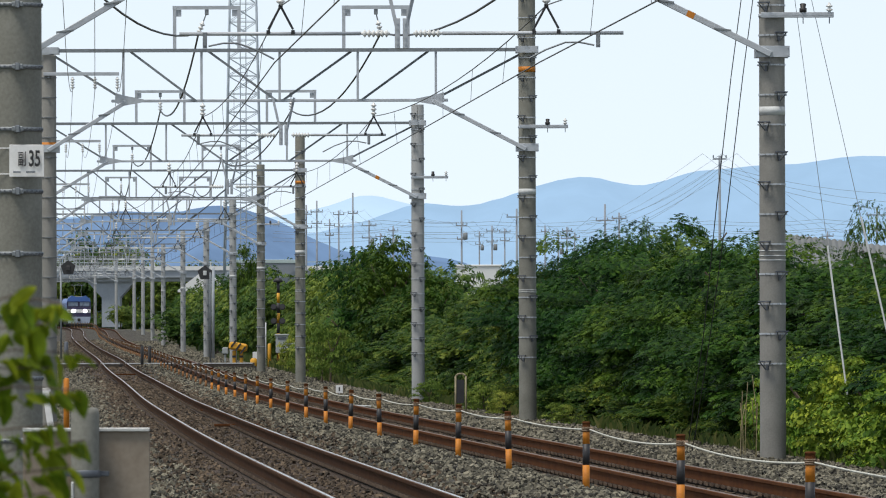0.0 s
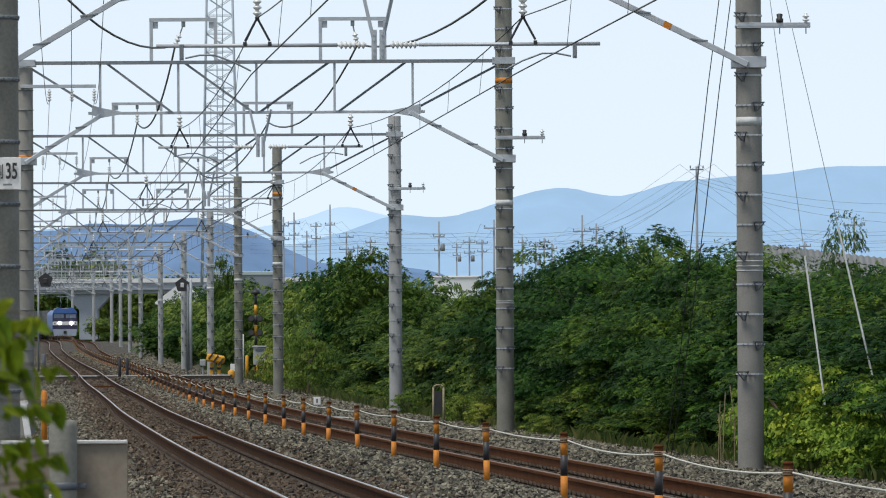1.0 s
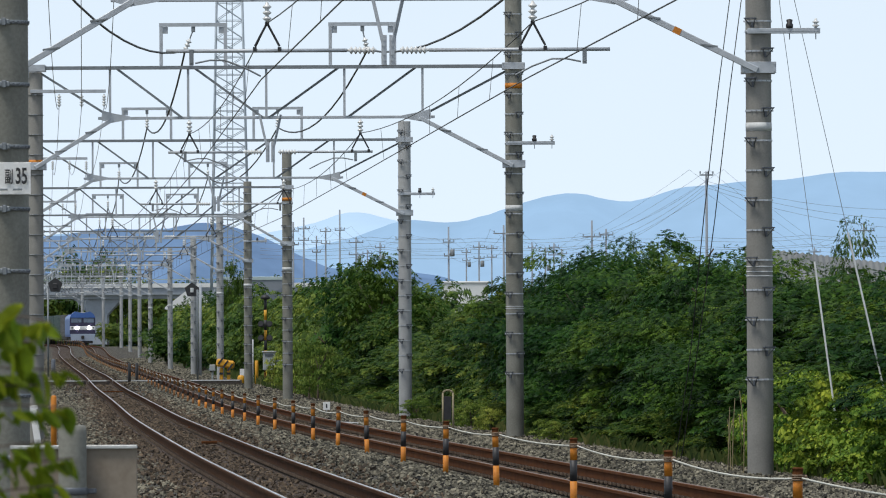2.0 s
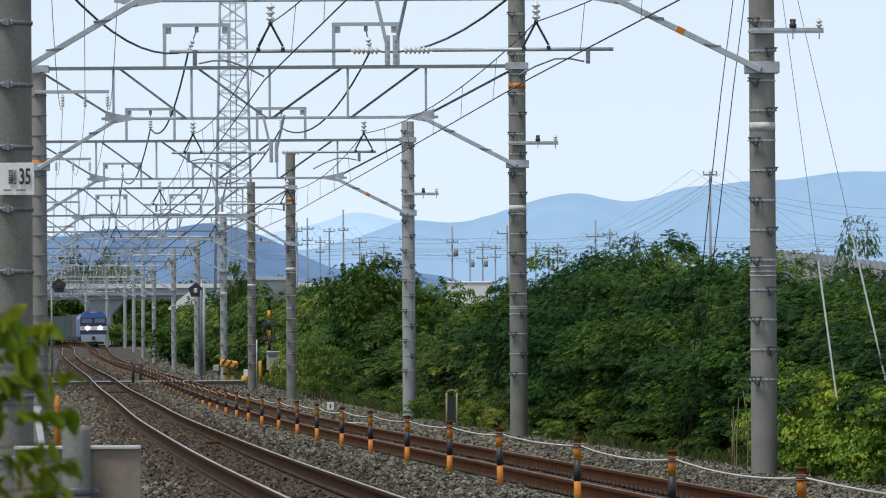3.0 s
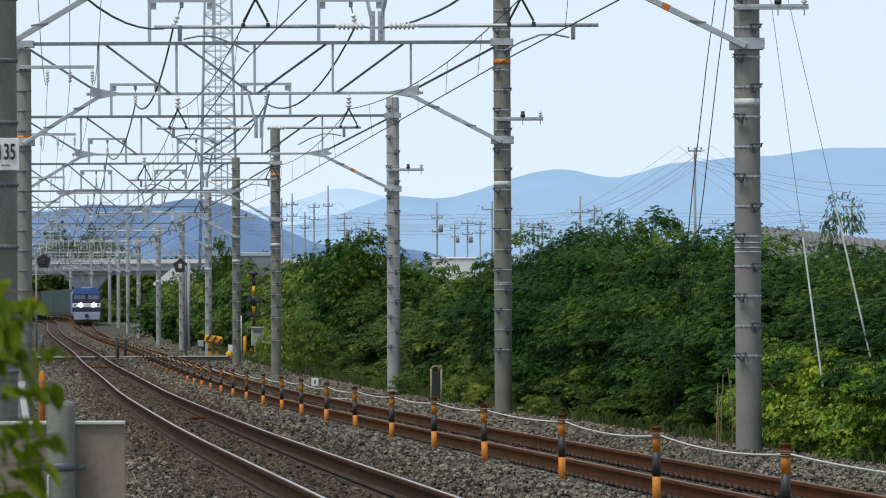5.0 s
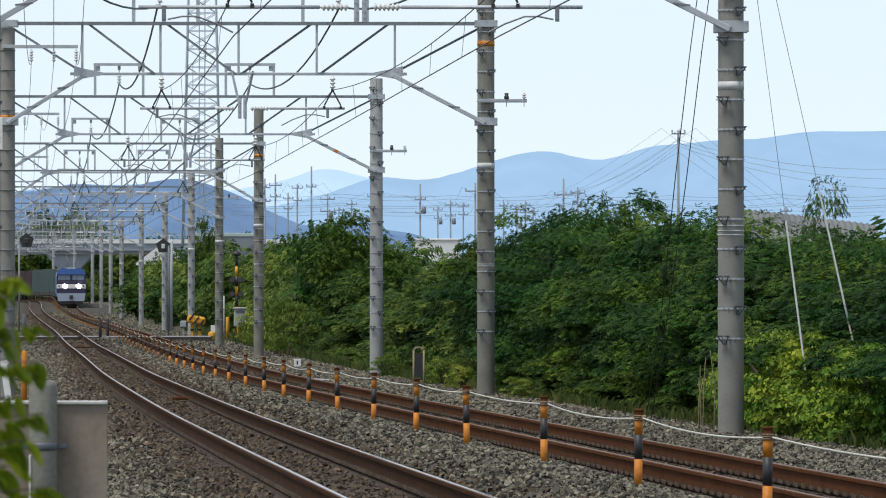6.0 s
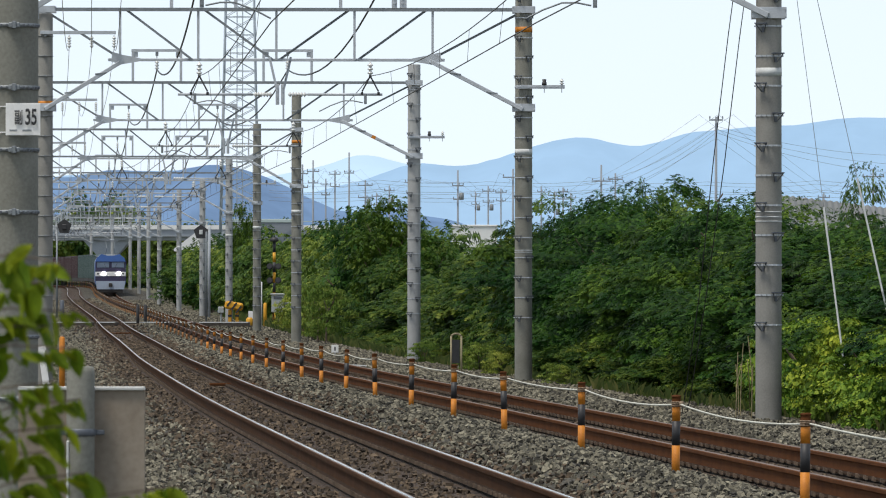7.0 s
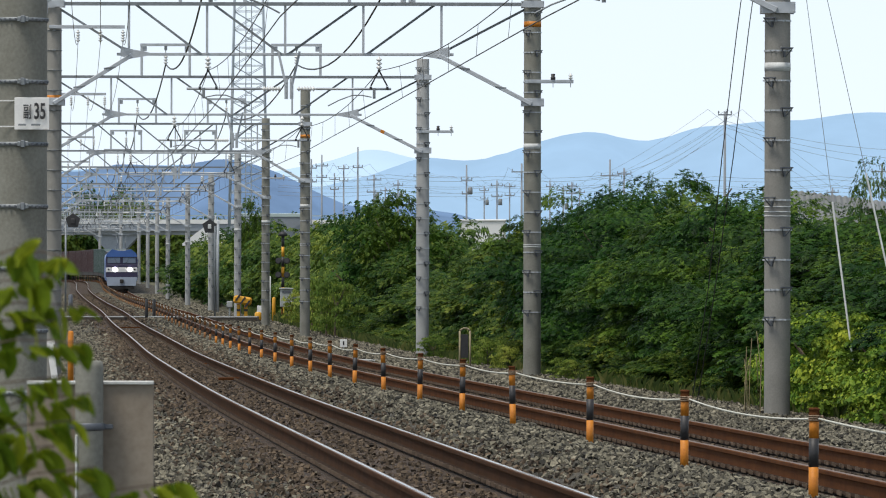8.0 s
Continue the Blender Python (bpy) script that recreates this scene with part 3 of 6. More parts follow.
WB = lambda z: (z, 0.115, BAND_WHITE, "white_band")
OB = lambda z: (z, 0.11, ORANGE, "orange_band")
GREY_POLE = "weathered grey concrete catenary pole with climbing steps and a white band"
RIGHT = [  # y, x, top, concrete, bands, rings, step phase, crossarm
    (97, 4.53, 10.2, CONCRETE_PALE, [WB(4.52)], [2.60, 2.53, 2.47], 1.05, 5.83),
    (145, 1.74, 9.6, CONCRETE, [WB(4.42), OB(6.93)], [2.40, 2.36], 1.02, 5.75),
    (194, -0.68, 7.84, CONCRETE_NEW_HAZED, [], [], 1.0, 5.84),
    (251, -5.06, 8.67, CONCRETE, [WB(4.50), OB(6.98)], [3.1], 1.1, None),
    (307, -7.90, 9.0, CONCRETE, [WB(4.5)], [], 1.1, 6.4),
    (357, -10.60, 8.6, CONCRETE, [WB(4.6)], [], 1.2, None),
    (420, -14.05, 8.5, CONCRETE_PALE, [], [], 1.4, None),
    (495, -18.20, 9.0, CONCRETE, [WB(5.0)], [], 1.6, None),
    (575, -22.75, 9.2, CONCRETE, [WB(5.4)], [], 2.0, None),
    (640, -26.3, 9.8, CONCRETE, [], [], 2.4, None),
    (700, -29.7, 10.2, CONCRETE, [], [], 2.9, None),
    (760, -33.2, 10.6, CONCRETE, [], [], 3.3, None),
    (820, -37.9, 11.0, CONCRETE_PALE, [], [], 3.8, None),
    (880, -43.3, 11.4, CONCRETE, [], [], 4.3, None),
]
LEFT = [(46.6, -2.82, 8.6), (97, -5.74, 7.6), (145, -8.10, 7.25), (194, -10.85, 7.5), (251, -14.0, 7.8), (307, -17.0, 8.2), (357, -19.7, 8.2), (420, -23.3, 8.6), (495, -27.5, 8.9), (575, -32.2, 9.2), (640, -36.0, 9.8), (700, -39.4, 10.2), (760, -42.8, 10.6), (820, -47.6, 11.0), (880, -53.2, 11.4)]
for y, x, top, m, bands, rings, ph, arm in RIGHT:
    # past 320 m the lighter concrete puts distance haze into the pole colour
    concrete_pole(x, y, top, m if y < 320 else CONCRETE_NEW_HAZED, GREY_POLE if bands else "pale grey round concrete catenary pole with climbing steps", bands, rings, ph, None if y < 600 else ph + 2, 0.0, 0.18, arm)
for y, x, top in LEFT:
    if y < 50:
        concrete_pole(x, y, top, CONCRETE, "weathered concrete catenary pole with a numbered plate near the leaves", [], [], 0.33, None, 0, straps=True)
    else:
        concrete_pole(x, y, top, CONCRETE_PALE, "grey concrete catenary pole carrying the wire beam", [OB(5.4)] if y == 145 else [], [], 1.05 + float(rise(y)), None if y < 600 else 4.5, straps=True)
concrete_pole(8.0, 46.6, 8.6, CONCRETE, "grey concrete catenary pole with climbing steps", [], [], 1.0)


# ---- wire beams across the tracks ----
def middle(y, xl, xr):
    """Where the hanger between the tracks stands on its beam."""
    return xr - (xr - xl) * 0.508 + (0.13 if y == 97 else 0.0)


def yoke_at(y, s):
    """The messenger wires' offset from the hanger, far (1) and near (-1) track."""
    return (1.99 if y == 97 else 1.85) if s > 0 else -1.66


def feeder_x(y, xl, xr, share_of):
    """Where a feeder frame stands on its beam."""
    return xr - (xr - xl) * share_of + (-0.17 if y == 194 else 0.1)


def feeder_lean(y, right):
    """How far the string of a feeder is pulled aside at the curve's start."""
    return (0.10 if right else -0.17) if y == 145 else 0.0


def wire_beam(y, xl, xr, dz, pipe_half, detail=True):
    span = xr - xl
    b = thing("portal_beam", pose(xr, y, dz), "galvanised lattice beam spanning both tracks between concrete poles", "beam", "wire beams over the tracks")
    zu, zl, zk = 7.34, 6.31, 5.33
    js = [-span * f for f in (0.19, 0.353, 0.516, 0.679, 0.842)]
    bm = bmesh.new()
    box(bm, -span / 2, -0.03, zu + 0.03, span + 0.30, 0.075, 0.012)
    box(bm, -span / 2, -0.065, zu, span + 0.30, 0.010, 0.075)
    part("upper_chord", bm, GALV_DARK, b)
    bm = bmesh.new()
    box(bm, (js[0] + js[-1]) / 2, 0.04, zl, js[0] - js[-1] + 0.5, 0.06, 0.06, 0.008)
    part("lower_chord", bm, GALV, b)
    for x in js:
        bm = bmesh.new()
        bar(bm, (x, 0, zl), (x, 0, zu), 0.05, 0.05)
        part("web_post", bm, GALV, b)
    for (x0, z0), (x1, z1) in (((0.0, zu - 0.02), (js[0], zl + 0.03)), ((js[0] - 0.12, zu), (js[1] + 0.07, zl)), ((js[1] - 0.10, zu), (js[2] + 0.06, zl)), ((js[3] + 0.12, zu), (js[2] - 0.07, zl)), ((js[4] + 0.12, zu), (js[3] - 0.12, zl)), ((-span, zu - 0.02), (js[4], zl + 0.03))):
        bm = bmesh.new()
        bar(bm, (x0, 0.01, z0), (x1, 0.01, z1), 0.048, 0.048)
        part("diagonal", bm, GALV_DARK, b)
    for x0, x1 in ((0.0, js[0]), (-span, js[4])):
        s = 1 if x0 == 0 else -1
        bm = bmesh.new()
        a, q = Vector((x0 - s * 0.02, -0.23, zk - 0.04)), Vector((x1 - s * 0.06, -0.03, zl - 0.02))
        m4 = Matrix.Translation((a + q) / 2) @ (q - a).to_track_quat("Z", "Y").to_matrix().to_4x4()
        box(bm, 0, 0, 0, 0.085, 0.085, (q - a).length, 0.008, m4)
        knee = part("knee_brace", bm, GALV, b, "square steel knee brace")
        if (y, s) == (145, -1):
            bm = bmesh.new()
            box(bm, x1 + 0.24, 0.04, zl, 0.10, 0.068, 0.068)
            part("orange_tape", bm, ORANGE, b, "orange tape round the lower chord")
        if (y, s) in ((97, 1), (194, 1)):
            bm = bmesh.new()
            box(bm, 0, 0, (q - a).length * 0.05, 0.091, 0.091, 0.11, 0, m4)
            part("orange_tape", bm, ORANGE, knee, "orange tape round the brace")
        for k in (0.35, 0.75):
            q = Vector((x0, -0.2, zk)).lerp(Vector((x1, -0.03, zl)), k)
            bm = bmesh.new()
            box(bm, 0, 0, 0, 0.24, 0.09, 0.03, 0.004)
            place(part("brace_clip", bm, GALV_DARK, knee), pose(q.x + s * 0.0, q.y - 0.03, q.z - 0.04, 0, s * 8, 0))
        bm = bmesh.new()
        v = [(x1 + s * 0.16, zl + 0.16), (x1 + s * 0.18, zl - 0.04), (x1 - s * 0.02, zl - 0.1), (x1 - s * 0.42, zl - 0.03), (x1 - s * 0.42, zl + 0.03), (x1 - s * 0.05, zl + 0.10)]
        fr = [bm.verts.new((a, -0.06, c)) for a, c in v]
        bk = [bm.verts.new((a, -0.045, c)) for a, c in v]
        bm.faces.new(fr)
        bm.faces.new(bk[::-1])
        for i in range(6):
            bm.faces.new((fr[i], bk[i], bk[(i + 1) % 6], fr[(i + 1) % 6]))
        bmesh.ops.recalc_face_normals(bm, faces=bm.faces)
        part("gusset", bm, GALV, b)
        for z, hh in ((zu, 0.17), (zk, 0.19)):
            bm = bmesh.new()
            box(bm, x0, -0.205, z, 0.47, 0.016, hh * 0.82, 0.003)
            box(bm, x0, 0.205, z, 0.47, 0.016, hh * 0.82, 0.003)
            for e in (-0.215, 0.215):
                box(bm, x0 + e, -0.16, z, 0.04, 0.08, hh * 0.7)
                for zz in (-0.05, 0.05):
                    rod(bm, (x0 + e, -0.23, z + zz), (x0 + e, 0.23, z + zz), 0.011, seg=6)
            part("pole_clamp", bm, GALV, b)
    # feeder frames above the beam
    for c in (feeder_x(y, -span, 0.0, 0.325), feeder_x(y, -span, 0.0, 0.678)):
        bm = bmesh.new()
        for e in (-0.66, 0.66):
            bar(bm, (c + e, 0, zu + 0.04), (c + e, 0, zu + 0.88), 0.07, 0.07)
            box(bm, c + e * 0.91, 0, zu + 0.77, 0.16, 0.014, 0.14)
        bar(bm, (c - 0.7, 0, zu + 0.88), (c + 0.7, 0, zu + 0.88), 0.075, 0.075)
        fr = part("feeder_frame", bm, GALV, b, "square steel frame for a feeder cable")
        bm = bmesh.new()
        box(bm, c, 0, zu + 0.80, 0.08, 0.05, 0.14, 0.01)
        part("bracket", bm, GALV_DARK, fr)
        lean = feeder_lean(y, c > -span / 2)
        rod_bm = bmesh.new()
        rod(rod_bm, (c, 0, zu + 0.78), (c + lean * 0.4, 0, zu + 0.60), 0.014, seg=6)
        part("string_link", rod_bm, GALV_DARK, fr)
        share("insulator", DISC_STRING, fr, pose(c + lean, 0, zu + 0.34, 0, -math.degrees(math.atan2(lean * 0.6, 0.26)), 0))
    # hanger and insulated pipe over the tracks
    c = middle(y, -span, 0.0)
    bm = bmesh.new()
    for e in (-1, 1):
        bar(bm, (c + e * 0.22, 0, zl + 0.06), (c + e * 0.06, 0, 5.66), 0.07, 0.05)
    for e in (-0.055, 0.055):
        box(bm, c + e, 0, 5.60, 0.075, 0.06, 0.42, 0.006)
    for zz in (5.46, 5.54, 5.66, 5.74):
        for e in (-0.055, 0.055):
            rod(bm, (c + e, -0.045, zz), (c + e, 0.045, zz), 0.016, seg=6)
    part("hanger", bm, GALV, b, "V-shaped steel hanger")
    for s in (-1, 1):
        share("pipe_insulator", LONG_ROD, b, pose(c + s * 0.16, 0, 5.60, 0, s * 90, 0))
        bm = bmesh.new()
        rod(bm, (c + s * 0.56, 0, 5.60), (c + s * pipe_half, 0, 5.60), 0.026, seg=10)
        pipe = part("pipe", bm, GALV, b, "horizontal steel pipe")
        bm = bmesh.new()
        e = c + s * (pipe_half - 0.35)
        box(bm, e, -0.03, 5.51, 0.06, 0.02, 0.22, 0.004)
        rod(bm, (e, -0.05, 5.44), (e + s * 0.02, 0.05, 5.44), 0.012, seg=6)
        part("drop_bracket", bm, GALV_DARK, pipe)
        pts = [(e - s * 0.05, -0.03, 5.43), (e - s * 0.25, -0.03, 5.47), (e - s * 0.45, -0.02, 5.47), (e - s * 0.72, -0.01, 5.37), (e - s * 0.95, 0, 5.25)]
        tube("steady_arm", pts, 0.014, GALV_DARK, pipe, "curved steady arm")
        tx = c + yoke_at(y, s)
        share("insulator", DISC_STRING, b, pose(tx, 0, zl - 0.32))
        bm = bmesh.new()
        for q in (-0.17, 0.17):
            rod(bm, (tx, 0, zl - 0.33), (tx + q, 0, 5.66), 0.016, seg=6)
            box(bm, tx + q, 0, 5.62, 0.05, 0.07, 0.06)
        box(bm, tx, 0, zl - 0.34, 0.06, 0.05, 0.06, 0.01)
        part("yoke", bm, CABLE, b, "black forked yoke")
    return b


right_xy = {y: x for y, x, *_ in RIGHT}
GANTRIES = []
for y, xl, top in LEFT:
    xr = right_xy.get(y, 8.0)
    wire_beam(y, xl, xr, float(rise(y)), 3.05 if y < 130 else 2.1)
    GANTRIES.append((y, xl, xr))


# ---- wires ----
def run_wire(name, label, attach, sag, r, material, drops=None):
    """A wire over all the beams; attach(y, xl, xr) gives its point at each."""
    pts = []
    g = GANTRIES
    for (a, b) in zip(g, g[1:]):
        seg = hang(attach(*a), attach(*b), sag, 12)
        pts += seg if not pts else seg[1:]
    return tagged(tube(name, pts, r, material, seg=5), label, "wire")


for line, tag in ((far_line, 0), (near_line, 1)):
    w = thing("overhead_line", pose(0, 0, 0), "dark contact wire hung by droppers from a messenger wire", "wire", "overhead lines")
    zc = 5.20
    for a, b in zip(GANTRIES, GANTRIES[1:]):
        def top_at(q):
            return Vector((middle(*q) + yoke_at(q[0], 1 if tag == 0 else -1), q[0], float(rise(q[0])) + 5.98))
        p, q = top_at(a), top_at(b)
        mess = hang(p, q, 0.30, 12)
        tube("messenger_wire", mess, 0.009, COPPER, w, seg=5)
        zig = -0.09 if GANTRIES.index(a) % 2 else 0.09
        c0 = Vector((p.x + zig, p.y, float(rise(p.y)) + zc))
        c1 = Vector((q.x - zig, q.y, float(rise(q.y)) + zc))
        tube("contact_wire", [c0.lerp(c1, k / 6) for k in range(7)], 0.010, COPPER, w, seg=5)
        if a[0] < 360:
            for k in range(1, 6):
                u = k / 6
                hi = p.lerp(q, u) - Vector((0, 0, 0.30 * 4 * u * (1 - u)))
                lo = c0.lerp(c1, u)
                tube("dropper", [lo, hi], 0.004, COPPER, w, seg=4)
for part_of in (0.325, 0.678):
    run_wire("feeder_cable", "thick black feeder cable sagging from beam to beam", lambda y, xl, xr: (feeder_x(y, xl, xr, part_of if y > 100 else 0.22 if part_of < 0.5 else 1.03) + feeder_lean(y, part_of < 0.5), y, 7.69 + float(rise(y))), 0.70, 0.021, CABLE)


def left_arms():
    """Crossarms with three hanging strings on the poles by the near track."""
    for y, x, top in LEFT:
        if y < 120 or y > 600:
            continue
        z = 6.86 + float(rise(y))
        a = thing("crossarm", pose(x, y, z), "steel crossarm with three hanging insulator strings", "crossarm", "crossarms by the near track")
        bm = bmesh.new()
        box(bm, 0.70, -0.20, 0, 1.55, 0.06, 0.07, 0.004)
        part("arm", bm, GALV, a)
        for xi in (0.52, 0.98, 1.44):
            share("insulator", SMALL_STRING, a, pose(xi, -0.2, -0.32))
    for xi in (0.52, 0.98, 1.44):
        pts = []
        sel = [(46.6, -3.43, 7.6)] + [(y, x, 6.54 + float(rise(y))) for y, x, _ in LEFT if y > 90]
        for a, b in zip(sel, sel[1:]):
            seg = hang((a[1] + xi, a[0] - 0.2, a[2]), (b[1] + xi, b[0] - 0.2, b[2]), 0.6, 10)
            pts += seg if not pts else seg[1:]
        tagged(tube("distribution_wire", pts, 0.006, GREY_CABLE, seg=5), "thin grey distribution wire", "wire")


left_arms()


# ---- roped posts between the tracks ----
POST_RUST = mat("rust_brown_post", (0.26, 0.115, 0.035, 1), 0.7, 0, 0.35, 12, 80, 0.1)
UNDER_BROWN = mat("dark_brown_paint", (0.06, 0.04, 0.03, 1), 0.7, 0, 0.35, 12, 80, 0.1)


def fence_post(light, dark, label):
    p = tagged(new("marker_post"), label, "post", "roped marker posts")
    for z0, z1, m, nm in ((-0.08, 0.21, light, "lower_stripe"), (0.21, 0.425, dark, "middle_stripe"), (0.425, 0.60, light, "upper_stripe")):
        bm = bmesh.new()
        lathe(bm, [(0.037, z0), (0.037, z1)], 14)
        part(nm, bm, m, p)
    bm = bmesh.new()
    lathe(bm, [(0.040, 0.55), (0.041, 0.605), (0.039, 0.61), (0.039, 0.635), (0.043, 0.637), (0.043, 0.648), (0.03, 0.655)], 14)
    part("cap", bm, RUST, p, "brown rusty cap")
    bm = bmesh.new()
    for z in (0.560, 0.577, 0.593):
        lathe(bm, [(0.040, z - 0.007), (0.048, z), (0.040, z + 0.007)], 12)
    box(bm, 0.055, 0, 0.575, 0.035, 0.05, 0.05, 0.01)
    part("rope_knot", bm, mat("dirty_rope", (0.30, 0.22, 0.15, 1), 0.9, 0, 0.4, 20, 120, 0.3), p, "knotted rope turns")
    return p


post_y = [43.0, 52.75, 62.5, 72.2, 82.7, 91.5, 100.4, 109.5, 118.3, 127.1, 135.4, 144.7] + [154.6 + 9.3 * i for i in range(74)]
post = fence_post(ORANGE, BLACK, "orange and black striped steel marker post holding a rope")
brown = fence_post(POST_RUST, UNDER_BROWN, "rust-brown marker post holding a rope far along the line")
spots, used = [], set()
for i, y in enumerate(post_y):
    rng = random.Random(i)
    x = float(far_line(y)) - 1.5
    spots.append((x, y, float(rise(y)) - 0.10))
    m = pose(x, y, float(rise(y)) - 0.10, rng.uniform(-1.5, 1.5), rng.uniform(-1.6, 1.6), rng.uniform(-40, 40))
    kind = post if y < 215 else brown
    if kind in used:
        copy_thing(kind, m)
    else:
        place(kind, m)
        used.add(kind)
for a, b in zip(spots, spots[1:]):
    q = Vector((0.04, 0, 0.572))
    tagged(tube("rope", hang(Vector(a) + q, Vector(b) + q, 0.028 + 0.03 * random.Random(int(a[1])).random(), 10), 0.0085, ROPE, seg=5), "slack pale rope between striped posts", "rope", "ropes between posts")


# ---- plants ----
def leaves_mesh(name, centres, radii, count, size, material, rng, flat=0.33, aspect=0.5, up=0.5, flatten=0.5, fill=0):
    """Leaves round many clumps; every leaf is a folded blade of four corners and a midrib."""
    k = rng.randint(0, len(centres), count)
    d = rng.normal(size=(count, 3))
    d /= np.linalg.norm(d, axis=1)[:, None]
    d[:, 2] = np.abs(d[:, 2]) * 0.8 + d[:, 2] * 0.2 - 0.15
    rad = radii[k] * (0.45 + 0.6 * rng.uniform(0, 1, (count, 1)) ** 0.5)
    inner = np.arange(count)[:, None] < fill
    rad = np.where(inner, rad * 0.6, rad)
    p = centres[k] + d * rad * np.array([[1.2, 1.2, flatten]])
    nrm = d * 0.9 + rng.normal(size=(count, 3)) * flat
    nrm[:, 2] += up
    nrm /= np.linalg.norm(nrm, axis=1)[:, None]
    t = np.cross(nrm, rng.normal(size=(count, 3)))
    t /= np.linalg.norm(t, axis=1)[:, None]
    t[:, 2] -= 0.35
    b = np.cross(nrm, t)
    L = size * rng.uniform(0.6, 1.3, (count, 1)) * np.where(inner, 3.2, 1.0)
    W = L * aspect
    verts = np.stack([p - t * L * 0.5, p + b * W * 0.5 + nrm * W * 0.12, p + t * L * 0.5, p - b * W * 0.5 + nrm * W * 0.12], 1)
    base = np.arange(count)[:, None] * 4
    faces = np.concatenate([base + np.array([[0, 1, 2]]), base + np.array([[0, 2, 3]])], 1).reshape(-1, 3)
    me = bpy.data.meshes.new(name)
    me.from_pydata(verts.reshape(-1, 3).tolist(), [], faces.tolist())
    me.materials.append(material)
    me.update()
    return me


def sprays_mesh(name, centres, radii, count, length, material, rng, flatten=0.5, up=0.8):
    """Feathery sprays of leaflets on the shells of many mounds, densest towards the railway: a rib with three leaflets on each side."""
    front = centres @ np.array([-0.45, -0.85, 0.25])
    weight = (np.interp(front, [front.min(), 0.0, front.max()], [0.15, 0.8, 1.2]) * radii[:, 0] ** 2)
    k = rng.choice(len(centres), count, p=weight / weight.sum())
    d = rng.normal(size=(count, 3))
    d /= np.linalg.norm(d, axis=1)[:, None]
    back = (d @ np.array([-0.45, -0.85, 0.25]) < -0.25) & (rng.uniform(0, 1, count) < 0.75)
    d[back, :2] *= -1
    d[:, 2] = np.abs(d[:, 2]) * 0.75 + d[:, 2] * 0.25 - 0.05
    rad = radii[k] * (0.80 + 0.28 * rng.uniform(0, 1, (count, 1)))
    p = centres[k] + d * rad * np.array([[1.15, 1.15, flatten]])
    core = count // 5
    mid, half = centres.mean(0), (centres.max(0) - centres.min(0)) / 2
    p[:core] = mid + d[:core] * half * rng.uniform(0.2, 0.85, (core, 1)) * np.where(rng.uniform(0, 1, (core, 1)) < 0.5, 1, -1) ** np.array([[0, 0, 1]])
    t = d + rng.normal(size=(count, 3)) * 0.35
    t[:, 2] = t[:, 2] * 0.4 - 0.25
    t /= np.linalg.norm(t, axis=1)[:, None]
    nrm = d * 0.5 + rng.normal(size=(count, 3)) * 0.25
    nrm[:, 2] += up
    b = np.cross(nrm, t)
    b /= np.linalg.norm(b, axis=1)[:, None]
    nrm = np.cross(t, b)
    L = length * rng.uniform(0.6, 1.35, (count, 1))
    L[:core] *= 2.0
    n = 3
    verts = np.zeros((count, n + 1 + 2 * n, 3))
    for j in range(n + 1):
        u = j / n
        verts[:, j] = p + t * L * u + nrm * L * 0.18 * u * (1 - u) - np.array([[0, 0, 1.0]]) * L * 0.25 * u * u
    for j in range(n):
        w = L * 0.40 * (0.75 + 0.5 * math.sin(math.pi * (j + 0.8) / n)) * rng.uniform(0.8, 1.2, (count, 1))
        mid = (verts[:, j] + verts[:, j + 1]) / 2
        for side, o in ((1, 0), (-1, 1)):
            verts[:, n + 1 + 2 * j + o] = mid + b * side * w + t * L * 0.12 - np.array([[0, 0, 1.0]]) * w * rng.uniform(0.1, 0.45, (count, 1))
    tri = []
    for j in range(n):
        tri += [(j, j + 1, n + 1 + 2 * j), (j + 1, j, n + 2 + 2 * j)]
    tri = np.array(tri)
    m = n + 1 + 2 * n
    faces = (tri[None] + (np.arange(count) * m)[:, None, None]).reshape(-1, 3)
    me = bpy.data.meshes.new(name)
    me.from_pydata(verts.reshape(-1, 3).tolist(), [], faces.tolist())
    me.materials.append(material)
    me.update()
    return me


def trunk_mesh(rng, h, r, lean):
    bm = bmesh.new()
    top = Vector((lean[0], lean[1], h * 0.55))
    mid = top * 0.5 + Vector((0.05, 0.03, 0))
    rod(bm, (0, 0, -0.25), mid, r, r * 0.75, 8)
    rod(bm, mid, top, r * 0.75, r * 0.5, 8)
    for i in range(5):
        a = rng.uniform(0, 6.28)
        s = mid.lerp(top, rng.uniform(0.1, 1.0))
        e = s + Vector((math.cos(a) * h * 0.28, math.sin(a) * h * 0.28, h * rng.uniform(0.15, 0.35)))
        rod(bm, s, e, r * 0.42, r * 0.15, 6)
    me = bpy.data.meshes.new("trunk")
    bm.to_mesh(me)
    bm.free()
    me.materials.append(BARK)
    return me


